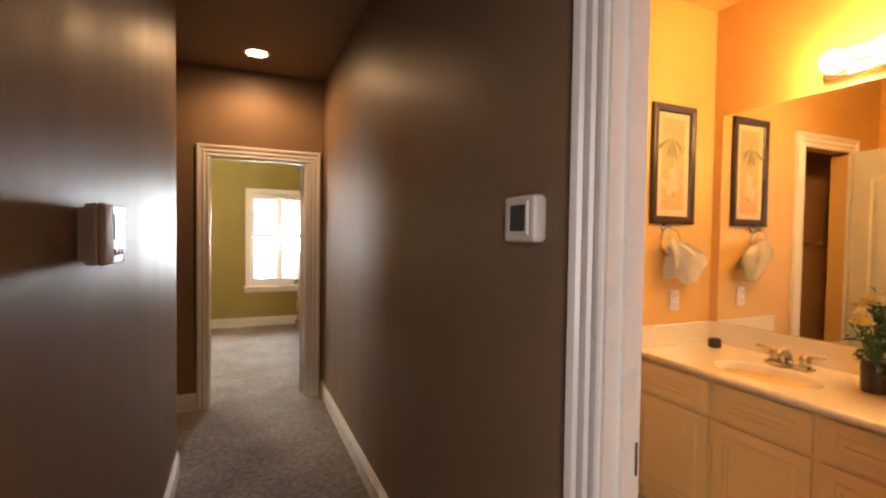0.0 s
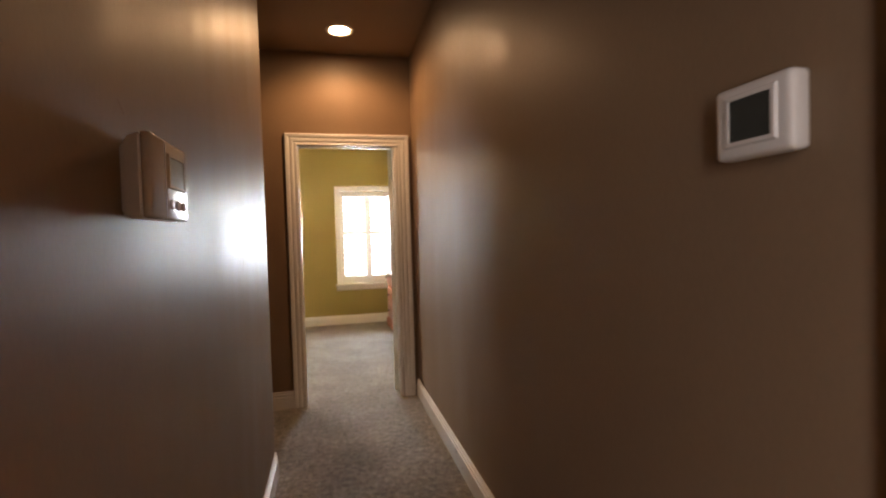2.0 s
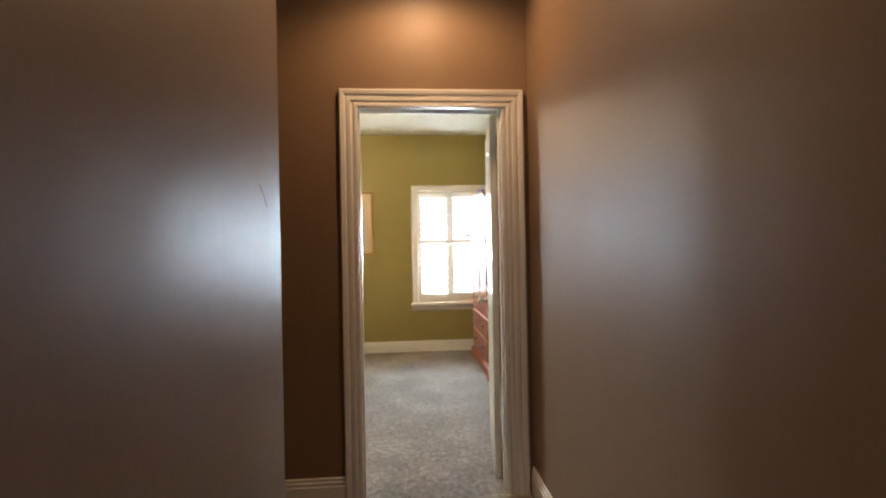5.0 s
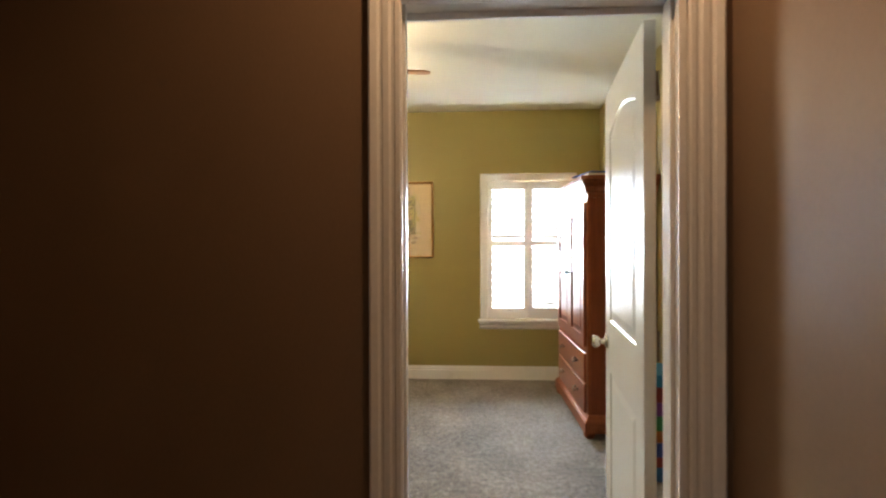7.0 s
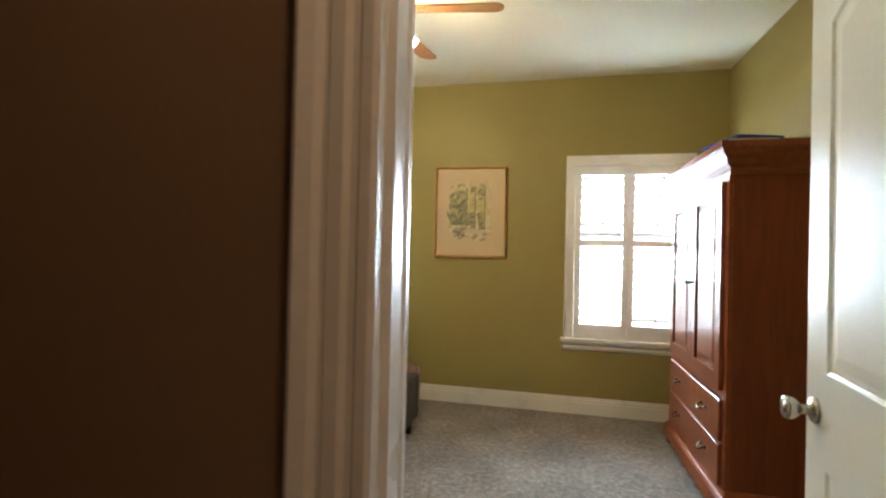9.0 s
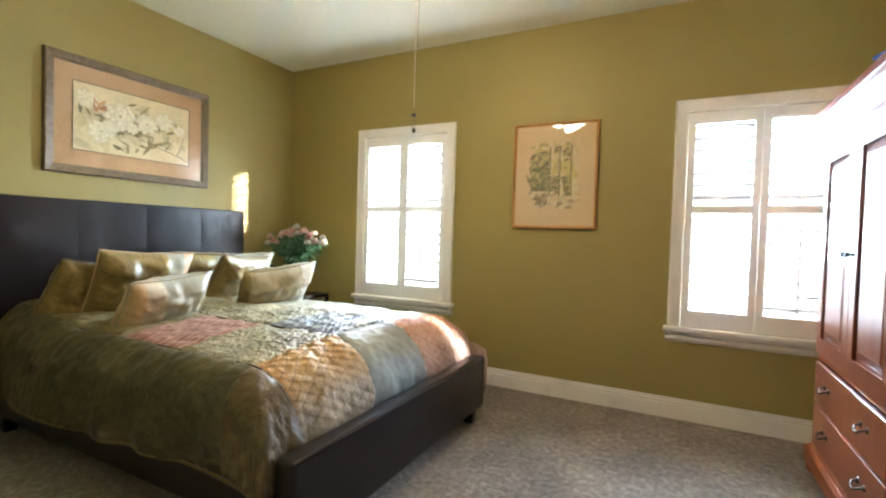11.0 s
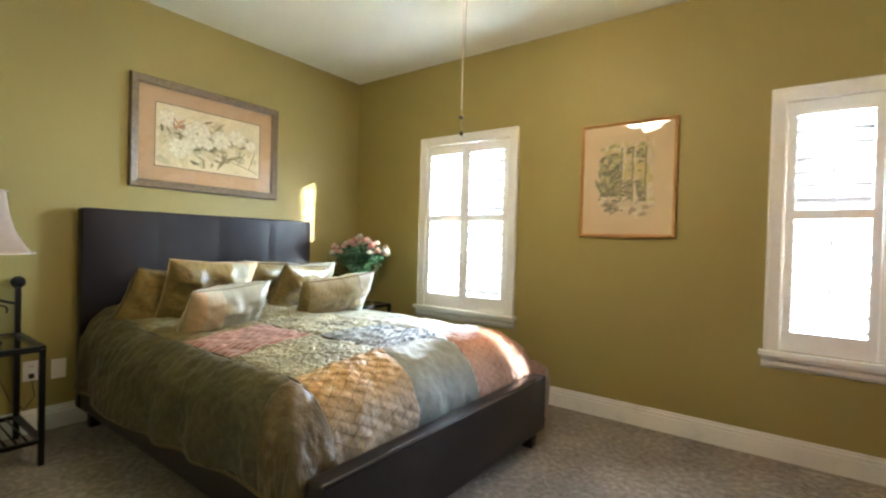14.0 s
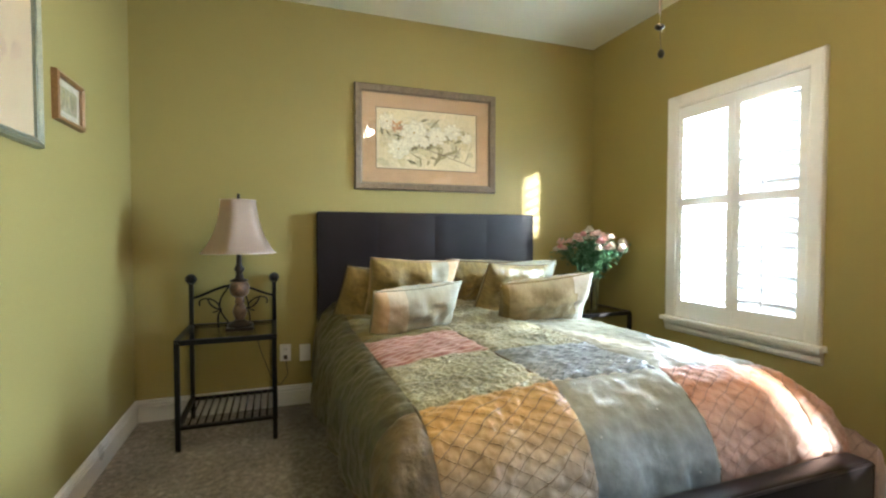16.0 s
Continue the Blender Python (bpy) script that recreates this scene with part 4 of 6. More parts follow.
C_OLIVE = cloth("olive_satin", (0.13, 0.11, 0.038), (0.26, 0.22, 0.085), rough=0.42)
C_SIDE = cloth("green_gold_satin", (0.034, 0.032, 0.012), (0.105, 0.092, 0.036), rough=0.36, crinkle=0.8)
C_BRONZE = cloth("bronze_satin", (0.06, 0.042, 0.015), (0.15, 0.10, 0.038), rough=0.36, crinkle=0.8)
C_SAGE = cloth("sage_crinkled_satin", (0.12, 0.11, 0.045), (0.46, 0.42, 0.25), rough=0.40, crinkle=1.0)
C_PALE = cloth("pale_sage_satin", (0.25, 0.24, 0.165), (0.38, 0.36, 0.26), rough=0.38)
C_RED = cloth("dusty_red_striped_satin", (0.24, 0.080, 0.055), (0.36, 0.14, 0.10), "stripe", (0.52, 0.36, 0.27), cell=0.07)
# hem tones carry the cooler light on the foot drop, not another cloth colour
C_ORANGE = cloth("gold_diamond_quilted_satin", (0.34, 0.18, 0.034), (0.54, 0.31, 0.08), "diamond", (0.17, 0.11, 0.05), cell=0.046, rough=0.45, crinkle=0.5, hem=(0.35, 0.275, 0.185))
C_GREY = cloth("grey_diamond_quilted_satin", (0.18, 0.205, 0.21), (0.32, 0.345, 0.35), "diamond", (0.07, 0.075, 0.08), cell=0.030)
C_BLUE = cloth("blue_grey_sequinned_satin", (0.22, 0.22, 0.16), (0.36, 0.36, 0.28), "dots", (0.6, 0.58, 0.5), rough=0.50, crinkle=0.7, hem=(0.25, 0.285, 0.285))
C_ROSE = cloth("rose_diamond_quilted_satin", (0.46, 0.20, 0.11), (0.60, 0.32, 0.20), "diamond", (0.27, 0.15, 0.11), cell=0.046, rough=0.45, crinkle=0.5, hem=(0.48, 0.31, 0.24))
C_BLUSH = cloth("blush_diamond_quilted_satin", (0.56, 0.40, 0.33), (0.70, 0.56, 0.48), "diamond", (0.33, 0.22, 0.18), cell=0.046, rough=0.45, crinkle=0.5)
C_GOLD = cloth("gold_satin", (0.10, 0.068, 0.018), (0.34, 0.24, 0.075), rough=0.30, crinkle=0.8)
C_BEIGE = cloth("beige_satin", (0.20, 0.15, 0.065), (0.42, 0.33, 0.18), rough=0.30, crinkle=0.7)
C_CREAM = cloth("cream_satin", (0.54, 0.49, 0.39), (0.68, 0.63, 0.53), rough=0.4)
C_CHAMPAGNE = cloth("champagne_satin", (0.40, 0.33, 0.21), (0.60, 0.52, 0.38), rough=0.36)
C_PEACH = cloth("peach_satin", (0.46, 0.29, 0.13), (0.64, 0.47, 0.29), rough=0.38)
C_SILVER = cloth("silver_sage_satin", (0.27, 0.26, 0.18), (0.42, 0.40, 0.30), "dots", (0.62, 0.58, 0.44), rough=0.36)

CY, TOPZ, FLAT, RS, RF, FOOT = 5.87, 0.645, 0.675, 0.18, 0.30, 1.82


def bend(d, r):
    """Out and down after running d along a rounded edge of radius r."""
    if d <= 0:
        return 0.0, 0.0
    if d < r * math.pi / 2:
        return r * math.sin(d / r), r * (1 - math.cos(d / r))
    return r, r + d - r * math.pi / 2


def cover_point(s, v):
    o, dn = bend(abs(v) - FLAT, RS)
    of, df = bend(s - FOOT, RF)
    side = 1 if v > 0 else -1
    y = CY + side * (min(abs(v), FLAT) + o)
    x = -3.40 + min(s, FOOT) + of
    fall = (dn ** 4 + df ** 4) ** 0.25
    crown = 0.035 * max(0, 1 - (v / FLAT) ** 2) * min(1, s * 3)
    z = TOPZ + crown - fall
    # folds in the hanging sides, gathered toward the foot
    hang = max(0.0, dn - 0.10)
    y += side * (0.06 * hang * math.sin(s * 13 + 2 * math.sin(s * 5)) + 0.20 * hang * (0.5 + 0.5 * math.sin(s * 3.1 - 0.5)))
    if df > 0.1 and abs(v) < FLAT + 0.1:
        x += 0.05 * (df - 0.1) * math.sin(v * 31 + math.sin(v * 9))
    head = max(0.0, 0.55 - s)
    z += 0.16 * head * max(0, 1 - dn / 0.3) * (1 if dn < 0.3 else 0)
    return Vector((x, y, z))


def cover_patch(name, parent, v0, v1, s0, s1, material, label, step=0.014, pucker=None):
    nv, ns = max(6, round((v1 - v0) / step)), max(6, round((s1 - s0) / step))
    bm = bmesh.new()
    uvs = []
    grid = []
    for i in range(ns + 1):
        row = []
        for j in range(nv + 1):
            s, v = s0 + (s1 - s0) * i / ns, v0 + (v1 - v0) * j / nv
            e = 0.004
            p = cover_point(s, v)
            nrm = (cover_point(s, v + e) - cover_point(s, v - e)).cross(cover_point(s - e, v) - cover_point(s + e, v)).normalized()
            edge = min(s - s0, s1 - s, v - v0, v1 - v)
            d = 0.010 * (1 - math.exp(-max(0, edge) / 0.022))
            q = Vector((s * 7, v * 7, 1.7))
            d += 0.011 * noise.noise(q) + 0.008 * noise.noise(q * 3.1) + 0.005 * abs(noise.noise(Vector((s * 26, v * 60, 0.3))))
            if pucker:
                a, b = s + 0.62 * v, s - 0.62 * v
                c = pucker
                d += 0.0045 * (abs(math.sin(math.pi * a / c)) * abs(math.sin(math.pi * b / c))) ** 0.6
            row.append(bm.verts.new(p + nrm * d))
            uvs.append((s, v))
        grid.append(row)
    for a, b in zip(grid, grid[1:]):
        for j in range(nv):
            bm.faces.new((a[j], a[j + 1], b[j + 1], b[j]))
    bm.verts.index_update()
    layer = bm.loops.layers.uv.new("UVMap")
    for f in bm.faces:
        for lp in f.loops:
            lp[layer].uv = uvs[lp.vert.index]
    return part(name, bm, material, parent, label, True)


def comforter():
    c = thing("comforter", -2.4, CY, 0.60, "patchwork satin comforter in olive, gold, rose and blue-grey", "comforter")
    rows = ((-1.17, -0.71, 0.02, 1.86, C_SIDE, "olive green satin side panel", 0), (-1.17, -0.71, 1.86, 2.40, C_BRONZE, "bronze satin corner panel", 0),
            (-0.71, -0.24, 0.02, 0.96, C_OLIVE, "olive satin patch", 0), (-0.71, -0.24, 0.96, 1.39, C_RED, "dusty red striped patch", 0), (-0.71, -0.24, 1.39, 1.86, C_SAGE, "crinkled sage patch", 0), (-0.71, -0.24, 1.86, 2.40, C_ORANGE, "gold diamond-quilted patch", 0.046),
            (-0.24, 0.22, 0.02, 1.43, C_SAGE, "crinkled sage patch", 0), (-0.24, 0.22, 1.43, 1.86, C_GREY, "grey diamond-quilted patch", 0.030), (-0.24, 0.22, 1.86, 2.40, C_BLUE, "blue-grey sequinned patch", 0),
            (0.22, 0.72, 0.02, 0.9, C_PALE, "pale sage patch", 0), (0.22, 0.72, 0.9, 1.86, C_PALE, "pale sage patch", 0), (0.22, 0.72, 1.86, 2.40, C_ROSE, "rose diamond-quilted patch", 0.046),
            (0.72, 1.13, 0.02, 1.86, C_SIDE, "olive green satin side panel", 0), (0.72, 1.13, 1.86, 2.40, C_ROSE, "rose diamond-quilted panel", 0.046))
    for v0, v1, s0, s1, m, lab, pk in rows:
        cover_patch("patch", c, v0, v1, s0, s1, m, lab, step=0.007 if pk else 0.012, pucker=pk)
    for v, s0, s1 in ((-0.71, 0.05, 2.3), (-0.24, 0.05, 2.33), (0.22, 0.05, 2.33), (0.72, 0.05, 2.3)):
        part("seam", tube([cover_point(s0 + (s1 - s0) * i / 60, v) + Vector((0, 0, -0.001)) for i in range(61)], 0.004, 6), C_BRONZE, c, "bronze piping", True)
    part("hem", tube([cover_point(0.05 + 2.30 * i / 80, -1.17) for i in range(81)], 0.008, 8), C_BRONZE, c, "bronze piped hem", True)
    # the far corner hangs down outside the end of the footboard
    bm = bmesh.new()
    layer = bm.loops.layers.uv.new("UVMap")
    run = [(-1.62 + 0.04 * i, 6.728 + 0.008 * math.sin(i * 1.7)) for i in range(11)] + [(-1.196, 6.742), (-1.176, 6.728), (-1.170, 6.708), (-1.174, 6.690)]
    grid = []
    for k in range(13):
        q = k / 12
        puff = 0.018 * math.sin(math.pi * q)
        grid.append([(bm.verts.new((x + puff * (0.4 if i > 10 else 0), y + puff * (0.8 if i < 13 else 0.2) + 0.006 * math.sin(9 * q + i), 0.445 - 0.30 * q + 0.02 * math.sin(i * 0.9))), 1.9 + 0.035 * i, 0.8 + 0.30 * q) for i, (x, y) in enumerate(run)])
    for a, b in zip(grid, grid[1:]):
        for i in range(len(run) - 1):
            quad = (a[i], a[i + 1], b[i + 1], b[i])
            f = bm.faces.new([v[0] for v in quad])
            for lp, v in zip(f.loops, quad):
                lp[layer].uv = (v[1], v[2])
    bmesh.ops.solidify(bm, geom=bm.faces[:], thickness=0.012)
    part("patch", bm, C_BLUSH, c, "pale rose diamond-quilted corner hanging past the footboard", True)


comforter()


def pillow(w, h, t, m, mats, bands, label, seed):
    """A stuffed cushion; bands: (limit, index) rows across its width from -1 to 1."""
    n = 30
    bm = bmesh.new()
    layer = bm.loops.layers.uv.new("UVMap")
    for side in (-1, 1):
        grid = []
        for i in range(n + 1):
            row = []
            for j in range(n + 1):
                u, v = -1 + 2 * i / n, -1 + 2 * j / n
                x = w / 2 * u * (1 - 0.05 * (1 - v * v))
                z = h / 2 * v * (1 - 0.07 * (1 - u * u))
                th = t / 2 * max(0.0, (1 - u ** 4) * (1 - v ** 4)) ** 0.62
                wr = noise.noise(Vector((u * 2.6 + seed, v * 2.6, side * 3.0))) * 0.022 + noise.noise(Vector((u * 6 + seed, v * 6, side * 3.0))) * 0.011 + abs(noise.noise(Vector((u * 13 + seed, v * 9, side)))) * 0.006
                row.append((bm.verts.new((x, side * (th * (1 + wr * 8) + wr * (1 - max(abs(u), abs(v)) ** 6) * 0.6), z)), x, z))
            grid.append(row)
        for a, b in zip(grid, grid[1:]):
            for j in range(n):
                q = (a[j], b[j], b[j + 1], a[j + 1])
                f = bm.faces.new([k[0] for k in q])
                for lp, k in zip(f.loops, q):
                    lp[layer].uv = (k[1] + seed, k[2])
                uc = (q[0][1] + q[1][1]) / w
                f.material_index = next(idx for lim, idx in bands if uc <= lim)
    bmesh.ops.remove_doubles(bm, verts=bm.verts[:], dist=0.0005)
    th = thing("pillow", 0, 0, 0, label, "pillow", "pillows on the bed")
    part("cover", bm, mats, th, smooth=True)
    edge = []
    for u, v in [(-1 + 2 * k / 20, -1) for k in range(20)] + [(1, -1 + 2 * k / 20) for k in range(20)] + [(1 - 2 * k / 20, 1) for k in range(20)] + [(-1, 1 - 2 * k / 20) for k in range(21)]:
        edge.append((w / 2 * u * (1 - 0.05 * (1 - v * v)), 0, h / 2 * v * (1 - 0.07 * (1 - u * u))))
    part("piping", tube(edge, 0.0045, 6), mats[-1], th, smooth=True)
    th.matrix_world = m
    return th


def place_pillow(x, y, z, lean, yaw, roll=0):
    # local x across, local z up; its front looks to +x of the room
    return Matrix.Translation((x, y, z)) @ Matrix.Rotation(radians(90 + yaw), 4, "Z") @ Matrix.Rotation(radians(lean), 4, "X") @ Matrix.Rotation(radians(roll), 4, "Y")


ONE = ((9, 0),)
pillow(0.54, 0.42, 0.21, place_pillow(-3.15, 5.375, 0.765, 26, 10, 9), [C_GOLD, C_BRONZE], ONE, "olive-gold satin sham leaning on the headboard", 1)
pillow(0.55, 0.46, 0.20, place_pillow(-2.97, 5.545, 0.82, 25, -2, 3), [C_GOLD, C_SILVER, C_PEACH], ((0.35, 0), (0.72, 1), (9, 2)), "gold and sage satin cushion", 2)
pillow(0.58, 0.40, 0.21, place_pillow(-3.20, 6.10, 0.825, 30, 0, 3), [C_GOLD, C_BRONZE], ONE, "gold satin sham leaning on the headboard", 3)
pillow(0.56, 0.40, 0.20, place_pillow(-3.17, 6.38, 0.815, 34, -6, -3), [C_PALE, C_SILVER], ONE, "grey-sage satin sham leaning on the headboard", 4)
pillow(0.48, 0.42, 0.18, place_pillow(-2.95, 6.22, 0.80, 26, 8, 4), [C_GOLD, C_BRONZE], ONE, "gold satin cushion with bronze piping", 5)
pillow(0.50, 0.44, 0.20, place_pillow(-2.61, 5.455, 0.722, 32, 10, -4), [C_PEACH, C_CHAMPAGNE, C_SILVER, C_SILVER], ((-0.72, 0), (-0.34, 1), (9, 2)), "peach and silver-sage satin cushion", 6)
pillow(0.58, 0.45, 0.20, place_pillow(-2.63, 6.275, 0.735, 32, -4, -7), [C_GOLD, C_BEIGE, C_CREAM, C_GOLD], ((-0.84, 0), (0.55, 1), (9, 2)), "beige satin cushion with a cream band", 7)


# ---- night stands, lamp, flowers ----
M_CLEAR = picture_glass("table_top_glass")


def nightstand(m):
    t = thing("nightstand", 0, 0, 0, "black wrought-iron night stand with a glass top", "night stand", "night stands")
    w, d, h = 0.525, 0.47, 0.590
    for x, y, top in ((0.015, 0.015, h), (0.015, w - 0.015, h), (-d, 0.015, 0.86), (-d, w - 0.015, 0.86)):
        part("leg", rbox(x - 0.013, x + 0.013, y - 0.013, y + 0.013, 0.0, top, 0.003), M_DARKIRON, t)
        if top > h:
            f = part("finial", ball((x, y, top + 0.030), 0.027, sub=2), M_DARKIRON, t, "open scrolled ball finial", True)
            for a in range(5):
                ang = a * math.pi / 5
                ring = [(x + 0.031 * math.cos(q) * math.cos(ang), y + 0.031 * math.cos(q) * math.sin(ang), top + 0.030 + 0.031 * math.sin(q)) for q in [2 * math.pi * k / 16 for k in range(17)]]
                part("finial_wire", tube(ring, 0.003, 5), M_DARKIRON, f, smooth=True)
    for z, r in ((h, 0.014), (0.125, 0.009)):
        q = part("top_frame" if z == h else "shelf_frame", boxes((-d, 0.015, 0.0, 0.028, z - r, z + r), (-d, 0.015, w - 0.028, w, z - r, z + r), (-d - 0.013, -d + 0.013, 0.028, w - 0.028, z - r, z + r), (0.002, 0.028, 0.028, w - 0.028, z - r, z + r)), M_DARKIRON, t)
        if z < h:
            for k in range(11):
                y = 0.06 + k * (w - 0.12) / 10
                part("slat", tube([(-d, y, z), (0.01, y, z)], 0.0055, 6), M_DARKIRON, q, smooth=True)
    part("glass_top", rbox(-d + 0.012, 0.004, 0.026, w - 0.026, h + 0.004, h + 0.012, 0.002), M_CLEAR, t, "clear glass top")
    # curved back rail and scrolls
    ym = w / 2
    arc = [(-d, y, 0.77 + 0.075 * math.sin(math.pi * (y - 0.015) / (w - 0.03)) ** 1.5) for y in [0.015 + (w - 0.03) * k / 20 for k in range(21)]]
    part("back_rail", tube(arc, 0.008, 8), M_DARKIRON, t, smooth=True)
    for s in (-1, 1):
        spiral = [(-d, ym + s * (0.06 + 0.085 * k / 24 + (0.034 - 0.001 * k) * math.cos(0.28 * k)), 0.60 + 0.16 * (k / 24) ** 0.7 + (0.034 - 0.001 * k) * math.sin(0.28 * k)) for k in range(25)]
        part("scroll", tube(spiral, 0.0055, 6), M_DARKIRON, t, smooth=True)
        bow = [(-d, ym + s * (0.03 + 0.055 * math.sin(math.pi * k / 24)), 0.60 + 0.235 * k / 24) for k in range(25)]
        part("scroll", tube(bow, 0.0055, 6), M_DARKIRON, t, smooth=True)
        hook = [(-d, ym + s * (0.20 - 0.11 * (1 - math.cos(q)) / 2 + 0.02 * math.sin(q)), 0.72 + 0.045 * math.sin(q)) for q in [1.5 * math.pi * k / 24 for k in range(25)]]
        part("scroll", tube(hook, 0.005, 6), M_DARKIRON, t, smooth=True)
    t.matrix_world = m
    return t


stand = nightstand(pose(-3.035, 4.237, 0.0))
copy_thing(stand, pose(-3.00, 6.735, 0.0))

M_LAMPMARBLE = mat("lamp_mottled_ceramic", (0.13, 0.075, 0.045), 0.3, var=0.6, scale=28, fine=70, bump=0.15, coat=0.4)
M_LAMPDARK = mat("lamp_dark_bronze", (0.03, 0.022, 0.016), 0.4, 0.5, var=0.3)
M_SHADE = mat("silk_lampshade", (0.62, 0.49, 0.38), 0.36, var=0.05, scale=6, fine=240, bump=0.2)


def table_lamp(x, y, z):
    t = thing("table_lamp", x, y, z, "table lamp with a bell shade and turned mottled base", "table lamp")
    part("foot", moved(rbox(-0.075, 0.075, -0.075, 0.075, 0, 0.02, 0.006), Matrix.Translation((x, y, z))), M_LAMPDARK, t)
    part("foot_step", lathe([(0.07, 0), (0.072, 0.012), (0.055, 0.022), (0.034, 0.032), (0.026, 0.04)], 28, (x, y, z + 0.02)), M_LAMPDARK, t, smooth=True)
    part("stem", lathe([(0.026, 0), (0.032, 0.02), (0.042, 0.05), (0.034, 0.075), (0.022, 0.10), (0.03, 0.11), (0.022, 0.125), (0.03, 0.14)], 28, (x, y, z + 0.058)), M_LAMPMARBLE, t, smooth=True)
    part("urn", lathe([(0.028, 0), (0.05, 0.018), (0.058, 0.05), (0.056, 0.075), (0.045, 0.09), (0.03, 0.10)], 28, (x, y, z + 0.196)), M_LAMPMARBLE, t, smooth=True)
    part("collar", lathe([(0.05, 0), (0.052, 0.006), (0.026, 0.016), (0.018, 0.05), (0.026, 0.06), (0.03, 0.075), (0.016, 0.10), (0.014, 0.16), (0.01, 0.30)], 24, (x, y, z + 0.292)), M_LAMPDARK, t, smooth=True)
    # bell shade with eight ribs
    seg = 36
    rows = [(0.098, 0.775), (0.104, 0.73), (0.112, 0.68), (0.125, 0.62), (0.147, 0.56), (0.178, 0.505), (0.208, 0.462)]
    bm = bmesh.new()
    rings = []
    for r, h in rows:
        ring = []
        for k in range(seg):
            a = 2 * math.pi * k / seg
            rr = 1.05 * r * math.cos(math.pi / 6) / math.cos((a + 0.25) % (math.pi / 3) - math.pi / 6)
            ring.append(bm.verts.new((x + rr * math.cos(a), y + rr * math.sin(a), z + h)))
        rings.append(ring)
    for a, b in zip(rings, rings[1:]):
        for k in range(seg):
            bm.faces.new((a[k], a[(k + 1) % seg], b[(k + 1) % seg], b[k]))
    bmesh.ops.solidify(bm, geom=bm.faces[:], thickness=0.003)
    sh = part("shade", bm, M_SHADE, t, "cream silk bell-shaped shade", True)
    for h, r in ((0.777, 0.098), (0.462, 0.208)):
        part("shade_trim", tube([(x + r * math.cos(q), y + r * math.sin(q), z + h) for q in [2 * math.pi * k / 40 for k in range(41)]], 0.004, 6), M_SHADE, sh, smooth=True)
    part("harp", tube([(x, y, z + 0.59), (x, y, z + 0.79)], 0.003, 6), M_LAMPDARK, t)
    part("finial", lathe([(0.005, 0), (0.012, 0.008), (0.007, 0.016), (0.011, 0.024), (0.003, 0.034)], 14, (x, y, z + 0.785)), M_LAMPDARK, t, smooth=True)


table_lamp(-3.25, 4.552, 0.603)
cable = [(-3.30, 4.59, 0.606), (-3.42, 4.62, 0.58), (-3.50, 4.66, 0.40), (-3.52, 4.72, 0.22), (-3.50, 4.78, 0.16), (-3.52, 4.83, 0.22), (-3.535, 4.815, 0.33)]
smooth_cable = []
for i in range(len(cable) - 1):
    for k in range(6):
        smooth_cable.append(Vector(cable[i]).lerp(Vector(cable[i + 1]), k / 6))
tagged(part("lamp_cord", tube(smooth_cable, 0.003, 6), M_BLACKFR, smooth=True), "dark lamp cord running to the wall outlet", "cord")
wall_plate("wall_outlet", XL, 4.815, 0.365, "x", "white wall outlet with a plug", True)
wall_plate("wall_jack", XL, 4.945, 0.355, "x", "white blank wall plate beside the bed", False)
tagged(part("plug", rbox(XL + 0.008, XL + 0.035, 4.803, 4.827, 0.325, 0.352, 0.005), M_BLACKFR), "dark plug in the wall outlet", "plug")


